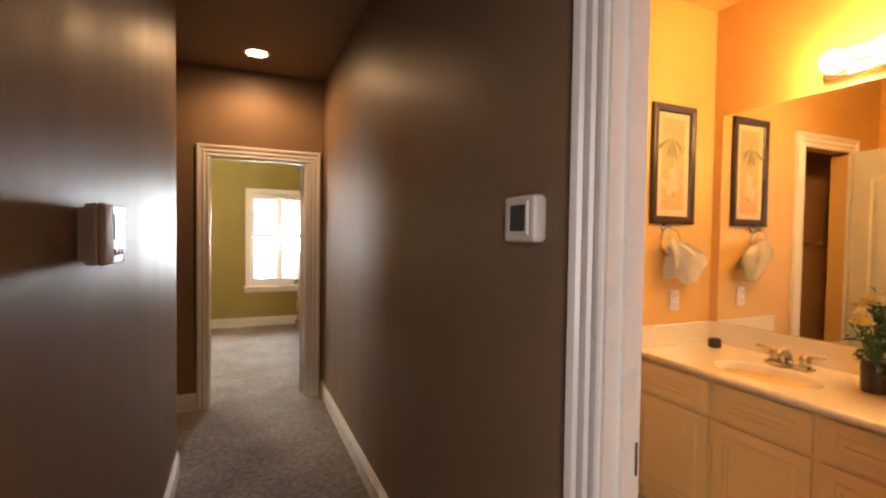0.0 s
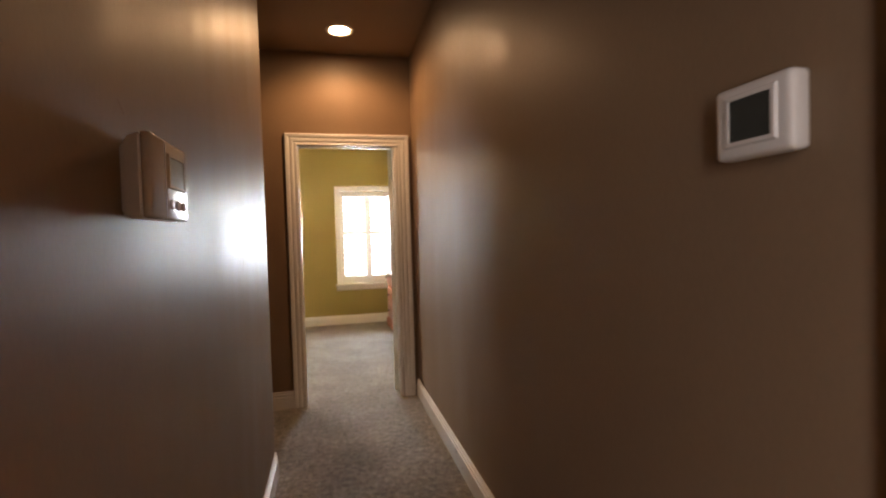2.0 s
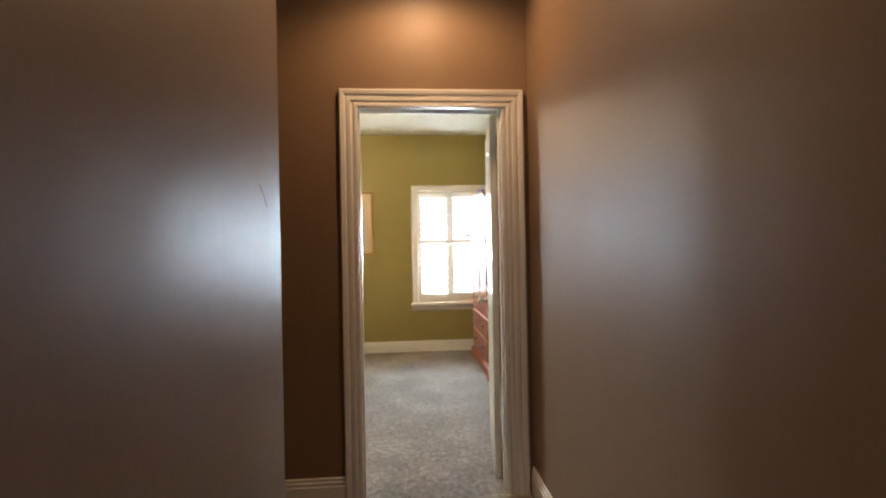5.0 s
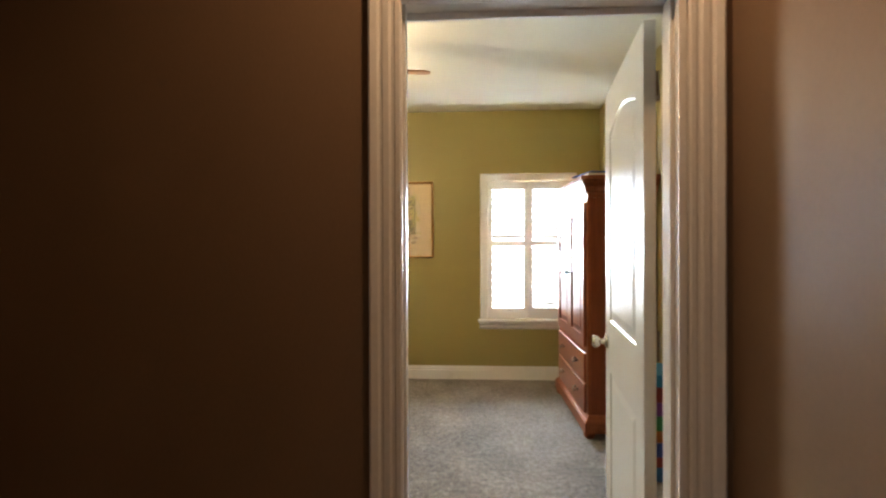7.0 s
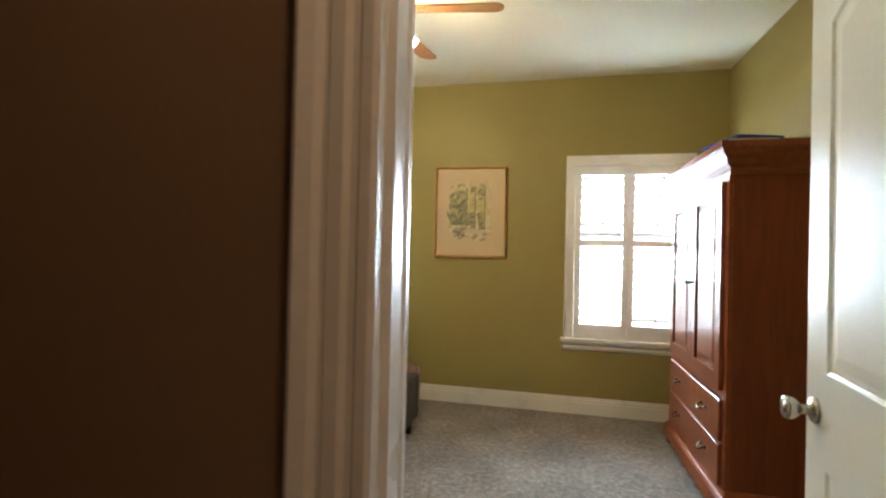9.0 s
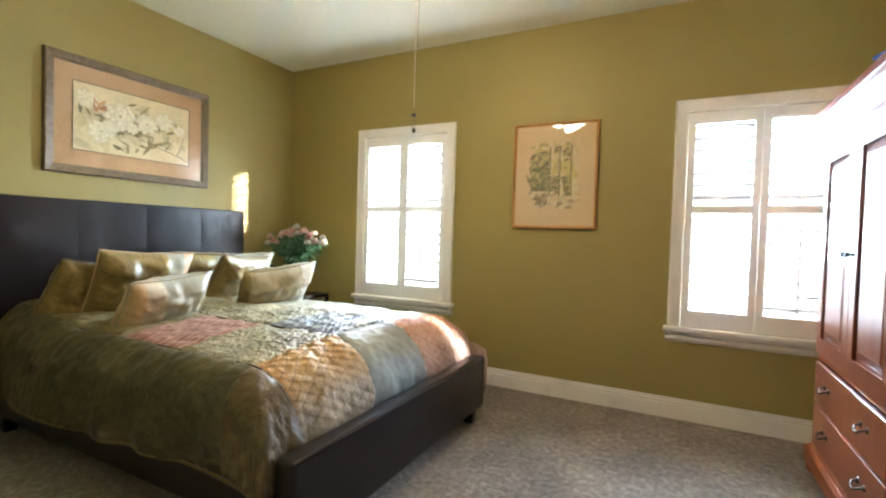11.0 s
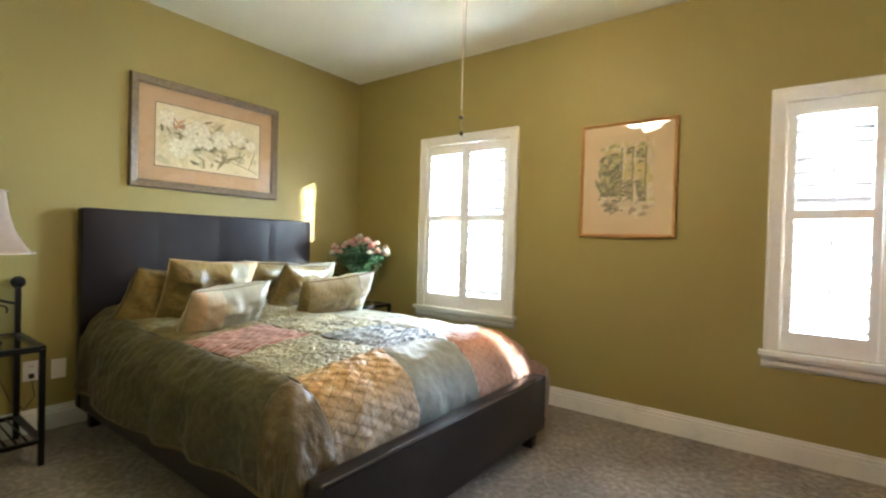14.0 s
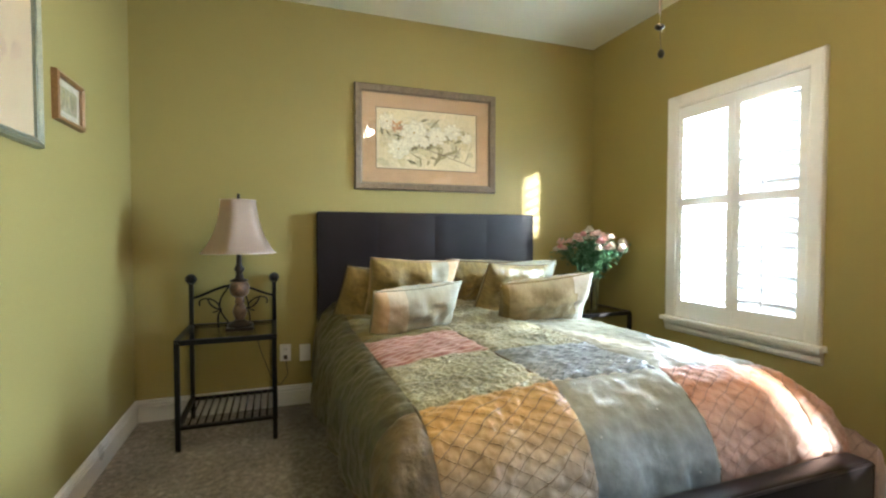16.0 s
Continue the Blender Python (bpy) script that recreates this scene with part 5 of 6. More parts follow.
def bouquet(x, y, z, height, spread, blooms, leaf_count, bloom_mats, label, vase_rows, vase_mat, name="flower_vase", seed=2):
    """A vase of flowers: arching stems, many small leaves, layered blooms."""
    rnd = random.Random(seed)
    t = thing(name, x, y, z, label, "flowers")
    part("vase", lathe(vase_rows, 28, (x, y, z)), vase_mat, t, smooth=True)
    top = z + vase_rows[-1][1]
    green = mat(name + "_leaf_green", (0.08, 0.19, 0.09), 0.45, var=0.45, scale=30, fine=120, bump=0.1)
    stems, leaves = bmesh.new(), bmesh.new()
    tips = []
    for k in range(blooms + 10):
        a, r = rnd.uniform(0, 2 * math.pi), spread * math.sqrt(rnd.uniform(0.02, 1))
        hh = height * (0.98 - 0.38 * (r / spread) ** 2) * rnd.uniform(0.86, 1.04)
        tip = Vector((x + r * math.cos(a), y + r * math.sin(a), top + hh))
        pts = [Vector((x, y, top - 0.06)).lerp(tip, q) - Vector((0.35 * r * math.cos(a), 0.35 * r * math.sin(a), 0)) * (q * (1 - q) * 1.6) for q in (0, 0.2, 0.4, 0.6, 0.8, 1.0)]
        tube(pts, 0.0022, 5, stems)
        tips.append((tip, pts))
    part("stems", stems, green, t)
    for k in range(leaf_count):
        tip, pts = rnd.choice(tips)
        q = rnd.uniform(0.25, 1.0)
        i = min(4, int(q * 5))
        p = pts[i].lerp(pts[i + 1], q * 5 - i) + Vector((rnd.gauss(0, 0.018), rnd.gauss(0, 0.018), rnd.gauss(0, 0.02)))
        ln, wd = rnd.uniform(0.028, 0.06), rnd.uniform(0.010, 0.02)
        m = Matrix.Translation(p) @ Euler((rnd.uniform(-1.0, 1.0), rnd.uniform(-1.0, 1.0), rnd.uniform(0, 6.28))).to_matrix().to_4x4()
        prof = ((0, 0), (0.3, 0.8), (0.6, 1.0), (0.85, 0.5), (1, 0))
        left = [leaves.verts.new(m @ Vector((a * ln, b * wd / 2, 0.25 * ln * a * (1 - a) + 0.004 * b))) for a, b in prof]
        right = [leaves.verts.new(m @ Vector((a * ln, -b * wd / 2, 0.25 * ln * a * (1 - a) + 0.004 * b))) for a, b in prof[1:4]]
        mid = [leaves.verts.new(m @ Vector((a * ln, 0, 0.25 * ln * a * (1 - a)))) for a, b in prof[1:4]]
        leaves.faces.new((left[0], mid[0], left[1])), leaves.faces.new((left[0], right[0], mid[0]))
        for i in range(2):
            leaves.faces.new((left[i + 1], mid[i], mid[i + 1], left[i + 2])), leaves.faces.new((mid[i], right[i], right[i + 1], mid[i + 1]))
        leaves.faces.new((left[3], mid[2], left[4])), leaves.faces.new((mid[2], right[2], left[4]))
    tagged(part("leaves", leaves, green, t, "many small green leaves", True), kind="stuff")
    for k in range(blooms):
        tip, pts = tips[k]
        bm = bmesh.new()
        R = rnd.uniform(0.022, 0.036)
        for layer, (cnt, open_) in enumerate(((4, 0.35), (5, 0.75), (6, 1.2))):
            for j in range(cnt):
                a = 2 * math.pi * j / cnt + layer * 0.6 + rnd.uniform(-0.2, 0.2)
                ca, sa = math.cos(a), math.sin(a)
                grid = []
                for p in range(5):
                    q = p / 4
                    rad = R * (0.15 + 0.75 * open_ * q ** 0.8)
                    hgt = R * (1.1 - 0.5 * layer) * q + R * 0.15 * math.sin(3 * q)
                    half = 0.95 * R * math.sin(math.pi * (0.12 + 0.72 * q)) * (0.6 + 0.25 * layer)
                    grid.append([bm.verts.new(tip + Vector((rad * ca - u * half * sa, rad * sa + u * half * ca, hgt + 0.25 * R * abs(u) * q))) for u in (-1, -0.4, 0.4, 1)])
                for g0, g1 in zip(grid, grid[1:]):
                    for u in range(3):
                        bm.faces.new((g0[u], g0[u + 1], g1[u + 1], g1[u]))
        part("bloom", bm, rnd.choice(bloom_mats), t, smooth=True)
    return t


M_PINK = mat("pink_petals", (0.76, 0.36, 0.34), 0.6, var=0.25, scale=40, fine=150, bump=0.1)
M_PALEPINK = mat("pale_pink_petals", (0.82, 0.55, 0.48), 0.6, var=0.15, scale=40, fine=150, bump=0.1)
M_WHITEP = mat("white_petals", (0.82, 0.78, 0.68), 0.6, var=0.1, scale=40, fine=150, bump=0.1)
M_YELLOWP = mat("yellow_petals", (0.70, 0.58, 0.22), 0.6, var=0.2, scale=40, fine=150, bump=0.1)
M_VASE = glass("clear_vase_glass", (0.75, 0.82, 0.74), 0.05)
M_VASE2 = mat("dark_green_glass_vase", (0.05, 0.04, 0.03), 0.15, var=0.3, scale=20, bump=0.05)
bouquet(-3.16, 7.03, 0.603, 0.33, 0.262, 46, 1700, (M_PINK, M_PALEPINK, M_PALEPINK, M_WHITEP, M_WHITEP), "bouquet of pink and white roses in a glass vase", [(0.052, 0), (0.056, 0.01), (0.058, 0.12), (0.060, 0.24), (0.064, 0.27)], M_VASE, seed=5)
bouquet(2.11, 0.655, 0.827, 0.26, 0.13, 16, 240, (M_YELLOWP, M_WHITEP, M_YELLOWP), "pale yellow flowers in a dark square vase", [(0.045, 0), (0.048, 0.006), (0.048, 0.11), (0.046, 0.115)], M_VASE2, "bathroom_flowers", seed=9)


# ---- armoire ----
def pull(parent, x, y, z):
    """A small bail pull with two rosettes, on a face that looks to -x."""
    p = part("drawer_pull", tube([(x, y - 0.035, z), (x - 0.018, y - 0.034, z - 0.004), (x - 0.026, y - 0.02, z - 0.016), (x - 0.028, y, z - 0.02), (x - 0.026, y + 0.02, z - 0.016), (x - 0.018, y + 0.034, z - 0.004), (x, y + 0.035, z)], 0.0045, 8), M_PEWTER, parent, "dark pewter pull", True)
    for s in (-1, 1):
        part("rosette", moved(lathe([(0.013, 0), (0.012, 0.003), (0.006, 0.007)], 14), Matrix.Translation((x, y + s * 0.035, z)) @ Matrix.Rotation(radians(-90), 4, "Y")), M_PEWTER, p, smooth=True)


def armoire():
    x0, x1, y0, y1 = 0.612, 1.075, 5.885, 6.905
    t = thing("armoire", 0.84, 6.40, 0, "cherry wood armoire with two doors over two drawers", "armoire")
    part("side_panel", boxes((x0 + 0.0102, x1, y0, y0 + 0.022, 0.10, 1.74)), M_CHERRY, t)
    part("side_panel", boxes((x0 + 0.0102, x1, y1 - 0.022, y1, 0.10, 1.74)), M_CHERRY, t)
    part("back_panel", boxes((x1 - 0.012, x1, y0 + 0.022, y1 - 0.022, 0.10, 1.74)), M_CHERRY, t)
    part("shelf", boxes((x0 + 0.01, x1 - 0.012, y0 + 0.022, y1 - 0.022, 0.61, 0.63)), M_CHERRY, t)
    part("face_frame", boxes((x0 - 0.012, x0 + 0.01, y0, y0 + 0.05, 0.12, 1.70), (x0 - 0.012, x0 + 0.01, y1 - 0.05, y1, 0.12, 1.70), (x0 - 0.012, x0 + 0.01, y0 + 0.05, y1 - 0.05, 1.67, 1.70), (x0 - 0.012, x0 + 0.01, y0 + 0.05, y1 - 0.05, 0.595, 0.632)), M_CHERRYH, t)
    # crown
    prof = [(0.0, 0.0), (-0.010, 0.0), (-0.014, 0.015), (-0.014, 0.03), (-0.032, 0.045), (-0.040, 0.075), (-0.062, 0.10), (-0.066, 0.115), (-0.074, 0.12), (-0.074, 0.15), (0.0, 0.15)]
    bm = bmesh.new()
    path = ((x1, y0, 0, 1), (x0, y0, 1, 1), (x0, y1, 1, -1), (x1, y1, 0, -1))
    rings = [[bm.verts.new((x + sx * o, y + sy * o, 1.70 + h)) for o, h in prof] for x, y, sx, sy in path]
    for a, b in zip(rings, rings[1:]):
        for i in range(len(prof)):
            j = (i + 1) % len(prof)
            bm.faces.new((a[i], a[j], b[j], b[i]))
    bm.faces.new(rings[0]), bm.faces.new(rings[-1])
    part("crown", bm, M_CHERRYH, t, "moulded cherry crown")
    part("top", boxes((x0 + 0.002, x1 - 0.001, y0 + 0.002, y1 - 0.002, 1.82, 1.848)), M_CHERRYH, t)
    prof = [(0.0, 0.0), (-0.045, 0.0), (-0.045, 0.07), (-0.035, 0.085), (-0.028, 0.09), (-0.012, 0.115), (0.0, 0.12)]
    bm = bmesh.new()
    rings = [[bm.verts.new((x + sx * o, y + sy * o, 0.045 + h)) for o, h in prof] for x, y, sx, sy in path]
    for a, b in zip(rings, rings[1:]):
        for i in range(len(prof)):
            j = (i + 1) % len(prof)
            bm.faces.new((a[i], a[j], b[j], b[i]))
    bm.faces.new(rings[0]), bm.faces.new(rings[-1])
    part("plinth", bm, M_CHERRYH, t)
    for y in (y0 - 0.04, y1 - 0.05):
        part("foot", moved(lathe([(0.028, 0), (0.038, 0.015), (0.042, 0.032), (0.034, 0.046)], 18), Matrix.Translation((x0 - 0.002, y + 0.045, 0))), M_CHERRY, t, smooth=True)
        part("foot", boxes((x1 - 0.08, x1 - 0.01, y + 0.01, y + 0.08, 0, 0.05)), M_CHERRY, t)
    ym = (y0 + y1) / 2
    for a, b, k in ((y0 + 0.038, ym - 0.002, 1), (ym + 0.002, y1 - 0.038, -1)):
        xf = x0 - 0.034
        z0, z1 = 0.638, 1.668
        d = part("cabinet_door", boxes((xf, xf + 0.022, a, a + 0.062, z0, z1), (xf, xf + 0.022, b - 0.062, b, z0, z1), (xf, xf + 0.022, a + 0.062, b - 0.062, z1 - 0.07, z1), (xf, xf + 0.022, a + 0.062, b - 0.062, z0, z0 + 0.07)), M_VARNISH, t)
        part("raised_panel", rect_mould(a + 0.115, b - 0.115, z0 + 0.125, z1 - 0.125, [(0.0, 0.0), (0.0, 0.0), (0.035, -0.012), (0.053, -0.012), (0.053, -0.020), (0.0, -0.020)], lambda p, q, e: Vector((xf + 0.004 - e, p, q))), M_VARNISH, d)
        part("panel_field", boxes((xf + 0.004, xf + 0.02, a + 0.114, b - 0.114, z0 + 0.124, z1 - 0.124)), M_VARNISH, d)
        part("panel_bead", rect_mould(a + 0.062, b - 0.062, z0 + 0.07, z1 - 0.07, [(0, 0), (0, -0.004), (-0.010, -0.010), (-0.010, 0.0)], lambda p, q, e: Vector((xf - 0.001 - e * 0.4, p, q))), M_VARNISH, d)
        yk = b - 0.03 if k > 0 else a + 0.03
        part("knob", moved(lathe([(0.010, 0), (0.005, 0.006), (0.005, 0.014), (0.012, 0.020), (0.012, 0.026), (0.006, 0.030)], 14), Matrix.Translation((xf, yk, 1.145)) @ Matrix.Rotation(radians(-90), 4, "Y")), M_PEWTER, d, "dark pewter knob", True)
    for z0, z1 in ((0.385, 0.590), (0.168, 0.372)):
        d = part("drawer", rbox(x0 - 0.032, x0 - 0.012, y0 + 0.038, y1 - 0.038, z0, z1, 0.006, 3), M_VARNISH, t)
        for y in (y0 + 0.26, y1 - 0.26):
            pull(d, x0 - 0.032, y, (z0 + z1) / 2 + 0.012)


armoire()
M_BLUE = mat("blue_folder", (0.03, 0.08, 0.35), 0.4, var=0.1, bump=0.02)
M_PAPER = mat("white_paper", (0.7, 0.66, 0.58), 0.8, var=0.08)
M_TAN = mat("tan_cardboard", (0.42, 0.26, 0.14), 0.8, var=0.15)
for dx, dz, rz, m, lab, sz in ((0.0, 0.0, 6, M_PAPER, "stack of white papers on the armoire", (0.22, 0.30, 0.028)), (0.0, 0.029, 14, M_BLUE, "blue folder lying on the papers", (0.23, 0.31, 0.012)), (0.22, 0.0, -8, M_TAN, "tan cardboard folder on the armoire", (0.16, 0.26, 0.03))):
    ob = part("notebook" if m is M_PAPER else "folder", moved(rbox(-sz[0] / 2, sz[0] / 2, -sz[1] / 2, sz[1] / 2, 0, sz[2], 0.003), pose(0.70 + dx, 6.05, 1.851 + dz, 0, 0, rz)), m)
    tagged(ob, lab, "folder" if m is not M_PAPER else "papers")
z = 0.0
for k, h in enumerate((0.085, 0.06, 0.08, 0.07, 0.085, 0.075, 0.09, 0.07)):
    c = ((0.05, 0.22, 0.55), (0.40, 0.06, 0.05), (0.05, 0.09, 0.40), (0.62, 0.22, 0.05), (0.06, 0.30, 0.12), (0.22, 0.06, 0.34), (0.35, 0.06, 0.06), (0.05, 0.30, 0.58))[k]
    m = mat("game_box_print", c, 0.35, var=0.2, scale=18, bump=0.02)
    ob = part("game_box", moved(rbox(-0.12, 0.12, -0.15, 0.15, 0.0, h - 0.001, 0.004), pose(0.935, 5.42, z, 0, 0, (-3, 2, 4, -2, 1, 3, -4, 0)[k])), m)
    tagged(ob, "colourful printed game box in a stack near the armoire", "box", "game boxes")
    z += h
shelf = thing("closet_shelf", 1.5, 5.1, 1.66, "white closet shelf with a hanging rod", "shelf")
part("board", boxes((1.40, 1.80, 4.5, 5.7, 1.66, 1.68)), M_TRIM, shelf)
part("rod", tube([(1.55, 4.5, 1.60), (1.55, 5.7, 1.60)], 0.015, 10), M_NICKEL, shelf, smooth=True)
M_COAT = mat("rust_brown_cloth", (0.30, 0.12, 0.04), 0.9, var=0.25, scale=9, fine=150, bump=0.5)
for k in range(5):
    y = 4.66 + 0.19 * k
    bm = bmesh.new()
    rings = []
    for q in range(9):
        zz = 1.57 - 0.085 * q
        wide = 0.06 + 0.14 * min(1, q / 2)
        rings.append([bm.verts.new((1.55 + wide * math.cos(a), y + (0.035 + 0.012 * math.sin(3 * a + q)) * math.sin(a), zz)) for a in [2 * math.pi * i / 16 for i in range(16)]])
    for a, b in zip(rings, rings[1:]):
        for i in range(16):
            bm.faces.new((a[i], a[(i + 1) % 16], b[(i + 1) % 16], b[i]))
    bm.faces.new(rings[0]), bm.faces.new(rings[-1])
    tagged(part("hanging_shirt", bm, M_COAT, smooth=True), "rust-brown shirt hanging from the closet rod", "shirt", "clothes in the closet")


# ---- pictures ----
def blob(bm, place, cx, cy, rx, ry, rot, mi, lift, n=14, point=0.0, seed=0):
    """A flat petal or leaf shape on a print."""
    ring = []
    for i in range(n):
        a = 2 * math.pi * i / n
        k = 1 + 0.12 * math.sin(3 * a + seed) + 0.07 * math.sin(5 * a + 2 * seed)
        px, py = rx * k * math.cos(a), ry * k * math.sin(a) * (1 - point * abs(math.cos(a)))
        ring.append(bm.verts.new(place(cx + px * math.cos(rot) - py * math.sin(rot), cy + px * math.sin(rot) + py * math.cos(rot), lift)))
    bm.faces.new(ring).material_index = mi


def framed_picture(name, a0, a1, z0, z1, place, prof, frame_mat, mat_w, mat_mat, art_mat, painter, label, line_mat=None, glazed=True):
    t = thing(name, *place((a0 + a1) / 2, z0, 0), label, "picture")
    fw = max(o for o, d in prof)
    i0, i1, j0, j1 = a0 + fw, a1 - fw, z0 + fw, z1 - fw
    part("frame", rect_mould(i0, i1, j0, j1, prof, place), frame_mat, t)

    def slab(p0, p1, q0, q1, d0, d1):
        bm = bmesh.new()
        v = [bm.verts.new(place(a, b, d)) for d in (d0, d1) for a, b in ((p0, q0), (p1, q0), (p1, q1), (p0, q1))]
        for f in ((0, 1, 2, 3), (4, 5, 6, 7), (0, 1, 5, 4), (1, 2, 6, 5), (2, 3, 7, 6), (3, 0, 4, 7)):
            bm.faces.new([v[k] for k in f])
        return bm
    part("mat_board", slab(i0, i1, j0, j1, 0.002, 0.006), mat_mat, t)
    m0, m1, n0, n1 = i0 + mat_w, i1 - mat_w, j0 + mat_w, j1 - mat_w
    pr = part("print", slab(m0, m1, n0, n1, 0.0055, 0.0066), art_mat, t)
    if line_mat:
        part("mat_edge", rect_mould(m0, m1, n0, n1, [(0, 0.006), (0, 0.0075), (0.005, 0.0075), (0.005, 0.006)], place), line_mat, t)
    if painter:
        bm = bmesh.new()
        mats = painter(bm, lambda u, v, k: place(m0 + (m1 - m0) * u, n0 + (n1 - n0) * v, 0.0068 + 0.00025 * k), (m1 - m0) / (n1 - n0))
        part("painting", bm, mats, pr, "painted motif")
    if not glazed:
        return t
    g = part("glazing", slab(i0, i1, j0, j1, 0.0135, 0.0145), M_GLASS, t, "clear picture glass")
    g.visible_shadow = False
    return t


def flat(name, c, var=0.2):
    return mat(name, c, 0.75, var=var, scale=22, fine=90, bump=0.0)


def magnolia(bm, place, aspect):
    """White blossoms with grey-green leaves on a brown branch, in many small strokes."""
    rnd = random.Random(11)
    P = lambda u, v, k: place(u / aspect, v, k)
    for i in range(60):
        blob(bm, P, min(max(rnd.gauss(0.44, 0.22), 0.06), 0.94) * aspect, min(max(rnd.gauss(0.48, 0.16), 0.10), 0.88), rnd.uniform(0.05, 0.13), rnd.uniform(0.03, 0.07), rnd.uniform(-1.5, 1.5), rnd.choice((8, 8, 9)), i * 0.01, seed=i)
    for i in range(70):
        cx, cy = min(max(rnd.gauss(0.46, 0.21), 0.05), 0.95), min(max(rnd.gauss(0.47, 0.17), 0.12), 0.86)
        blob(bm, P, cx * aspect, cy, rnd.uniform(0.05, 0.13), rnd.uniform(0.014, 0.035), rnd.uniform(-1.2, 1.2) + (0.6 if cx > 0.5 else 2.4), rnd.choice((1, 2, 2, 5, 5)), 0.8 + i * 0.012, point=0.5, seed=i)
    twigs = (((0.40, 0.40), (0.52, 0.33), (0.63, 0.27), (0.76, 0.20), (0.88, 0.14), (0.985, 0.07)), ((0.63, 0.27), (0.72, 0.28), (0.82, 0.24)), ((0.88, 0.14), (0.91, 0.26), (0.93, 0.38), (0.955, 0.50)), ((0.76, 0.20), (0.80, 0.30), (0.84, 0.42)), ((0.2, 0.6), (0.3, 0.52), (0.42, 0.42)))
    for pts in twigs:
        for (u0, v0), (u1, v1) in zip(pts, pts[1:]):
            d = Vector(((v1 - v0), -(u1 - u0) * aspect)).normalized() * 0.006
            q = [bm.verts.new(place(u + d.x * w / aspect, v + d.y * w, 2.2)) for u, v, w in ((u0, v0, 1), (u1, v1, 0.7), (u1, v1, -0.7), (u0, v0, -1))]
            bm.faces.new(q).material_index = 3
    for n, (cx, cy, R) in enumerate(((0.36, 0.62, 0.23), (0.10, 0.78, 0.15), (0.21, 0.33, 0.18), (0.59, 0.58, 0.17), (0.75, 0.68, 0.15), (0.30, 0.42, 0.10), (0.46, 0.47, 0.10), (0.90, 0.58, 0.10))):
        lift = 3 + 0.5 * n
        for ring, (far, long, wide, count) in enumerate(((0.62, 0.50, 0.34, 8), (0.40, 0.42, 0.28, 7), (0.20, 0.28, 0.20, 5))):
            for k in range(count):
                a = 2 * math.pi * k / count + cx * 9 + 0.4 * ring + rnd.uniform(-0.15, 0.15)
                for shade, grow, up in ((4, 1.0, 0.0), (10, 0.86, 0.01), (0, 0.68, 0.02)):
                    blob(bm, P, cx * aspect + far * R * math.cos(a), cy + far * R * math.sin(a) * 0.85, long * R * grow, wide * R * grow, a, shade, lift + 0.12 * ring + 0.012 * k + up, seed=k + cx)
        blob(bm, P, cx * aspect, cy, 0.11 * R, 0.09 * R, 0, 6, lift + 0.45, seed=cx)
    for k in range(9):
        blob(bm, P, (0.19 + 0.035 * math.cos(k)) * aspect, 0.70 + 0.06 * math.sin(k * 2), 0.07, 0.020, 0.3 + k * 0.5, 7 if k % 3 else 11, 8 + 0.05 * k, point=0.4, seed=k)
    return [flat("petal_cream", (0.80, 0.74, 0.54)), flat("leaf_grey_green", (0.16, 0.135, 0.06)), flat("leaf_pale", (0.33, 0.275, 0.13)), flat("branch_brown", (0.17, 0.11, 0.07)), flat("petal_shade", (0.62, 0.55, 0.36)), flat("leaf_olive", (0.25, 0.20, 0.09)), flat("petal_heart", (0.50, 0.36, 0.14)), flat("petal_orange", (0.55, 0.29, 0.12)),
            flat("wash_ochre", (0.60, 0.50, 0.27)), flat("wash_sage", (0.54, 0.47, 0.27)), flat("petal_half", (0.70, 0.63, 0.43)), flat("petal_rust", (0.42, 0.20, 0.09))]


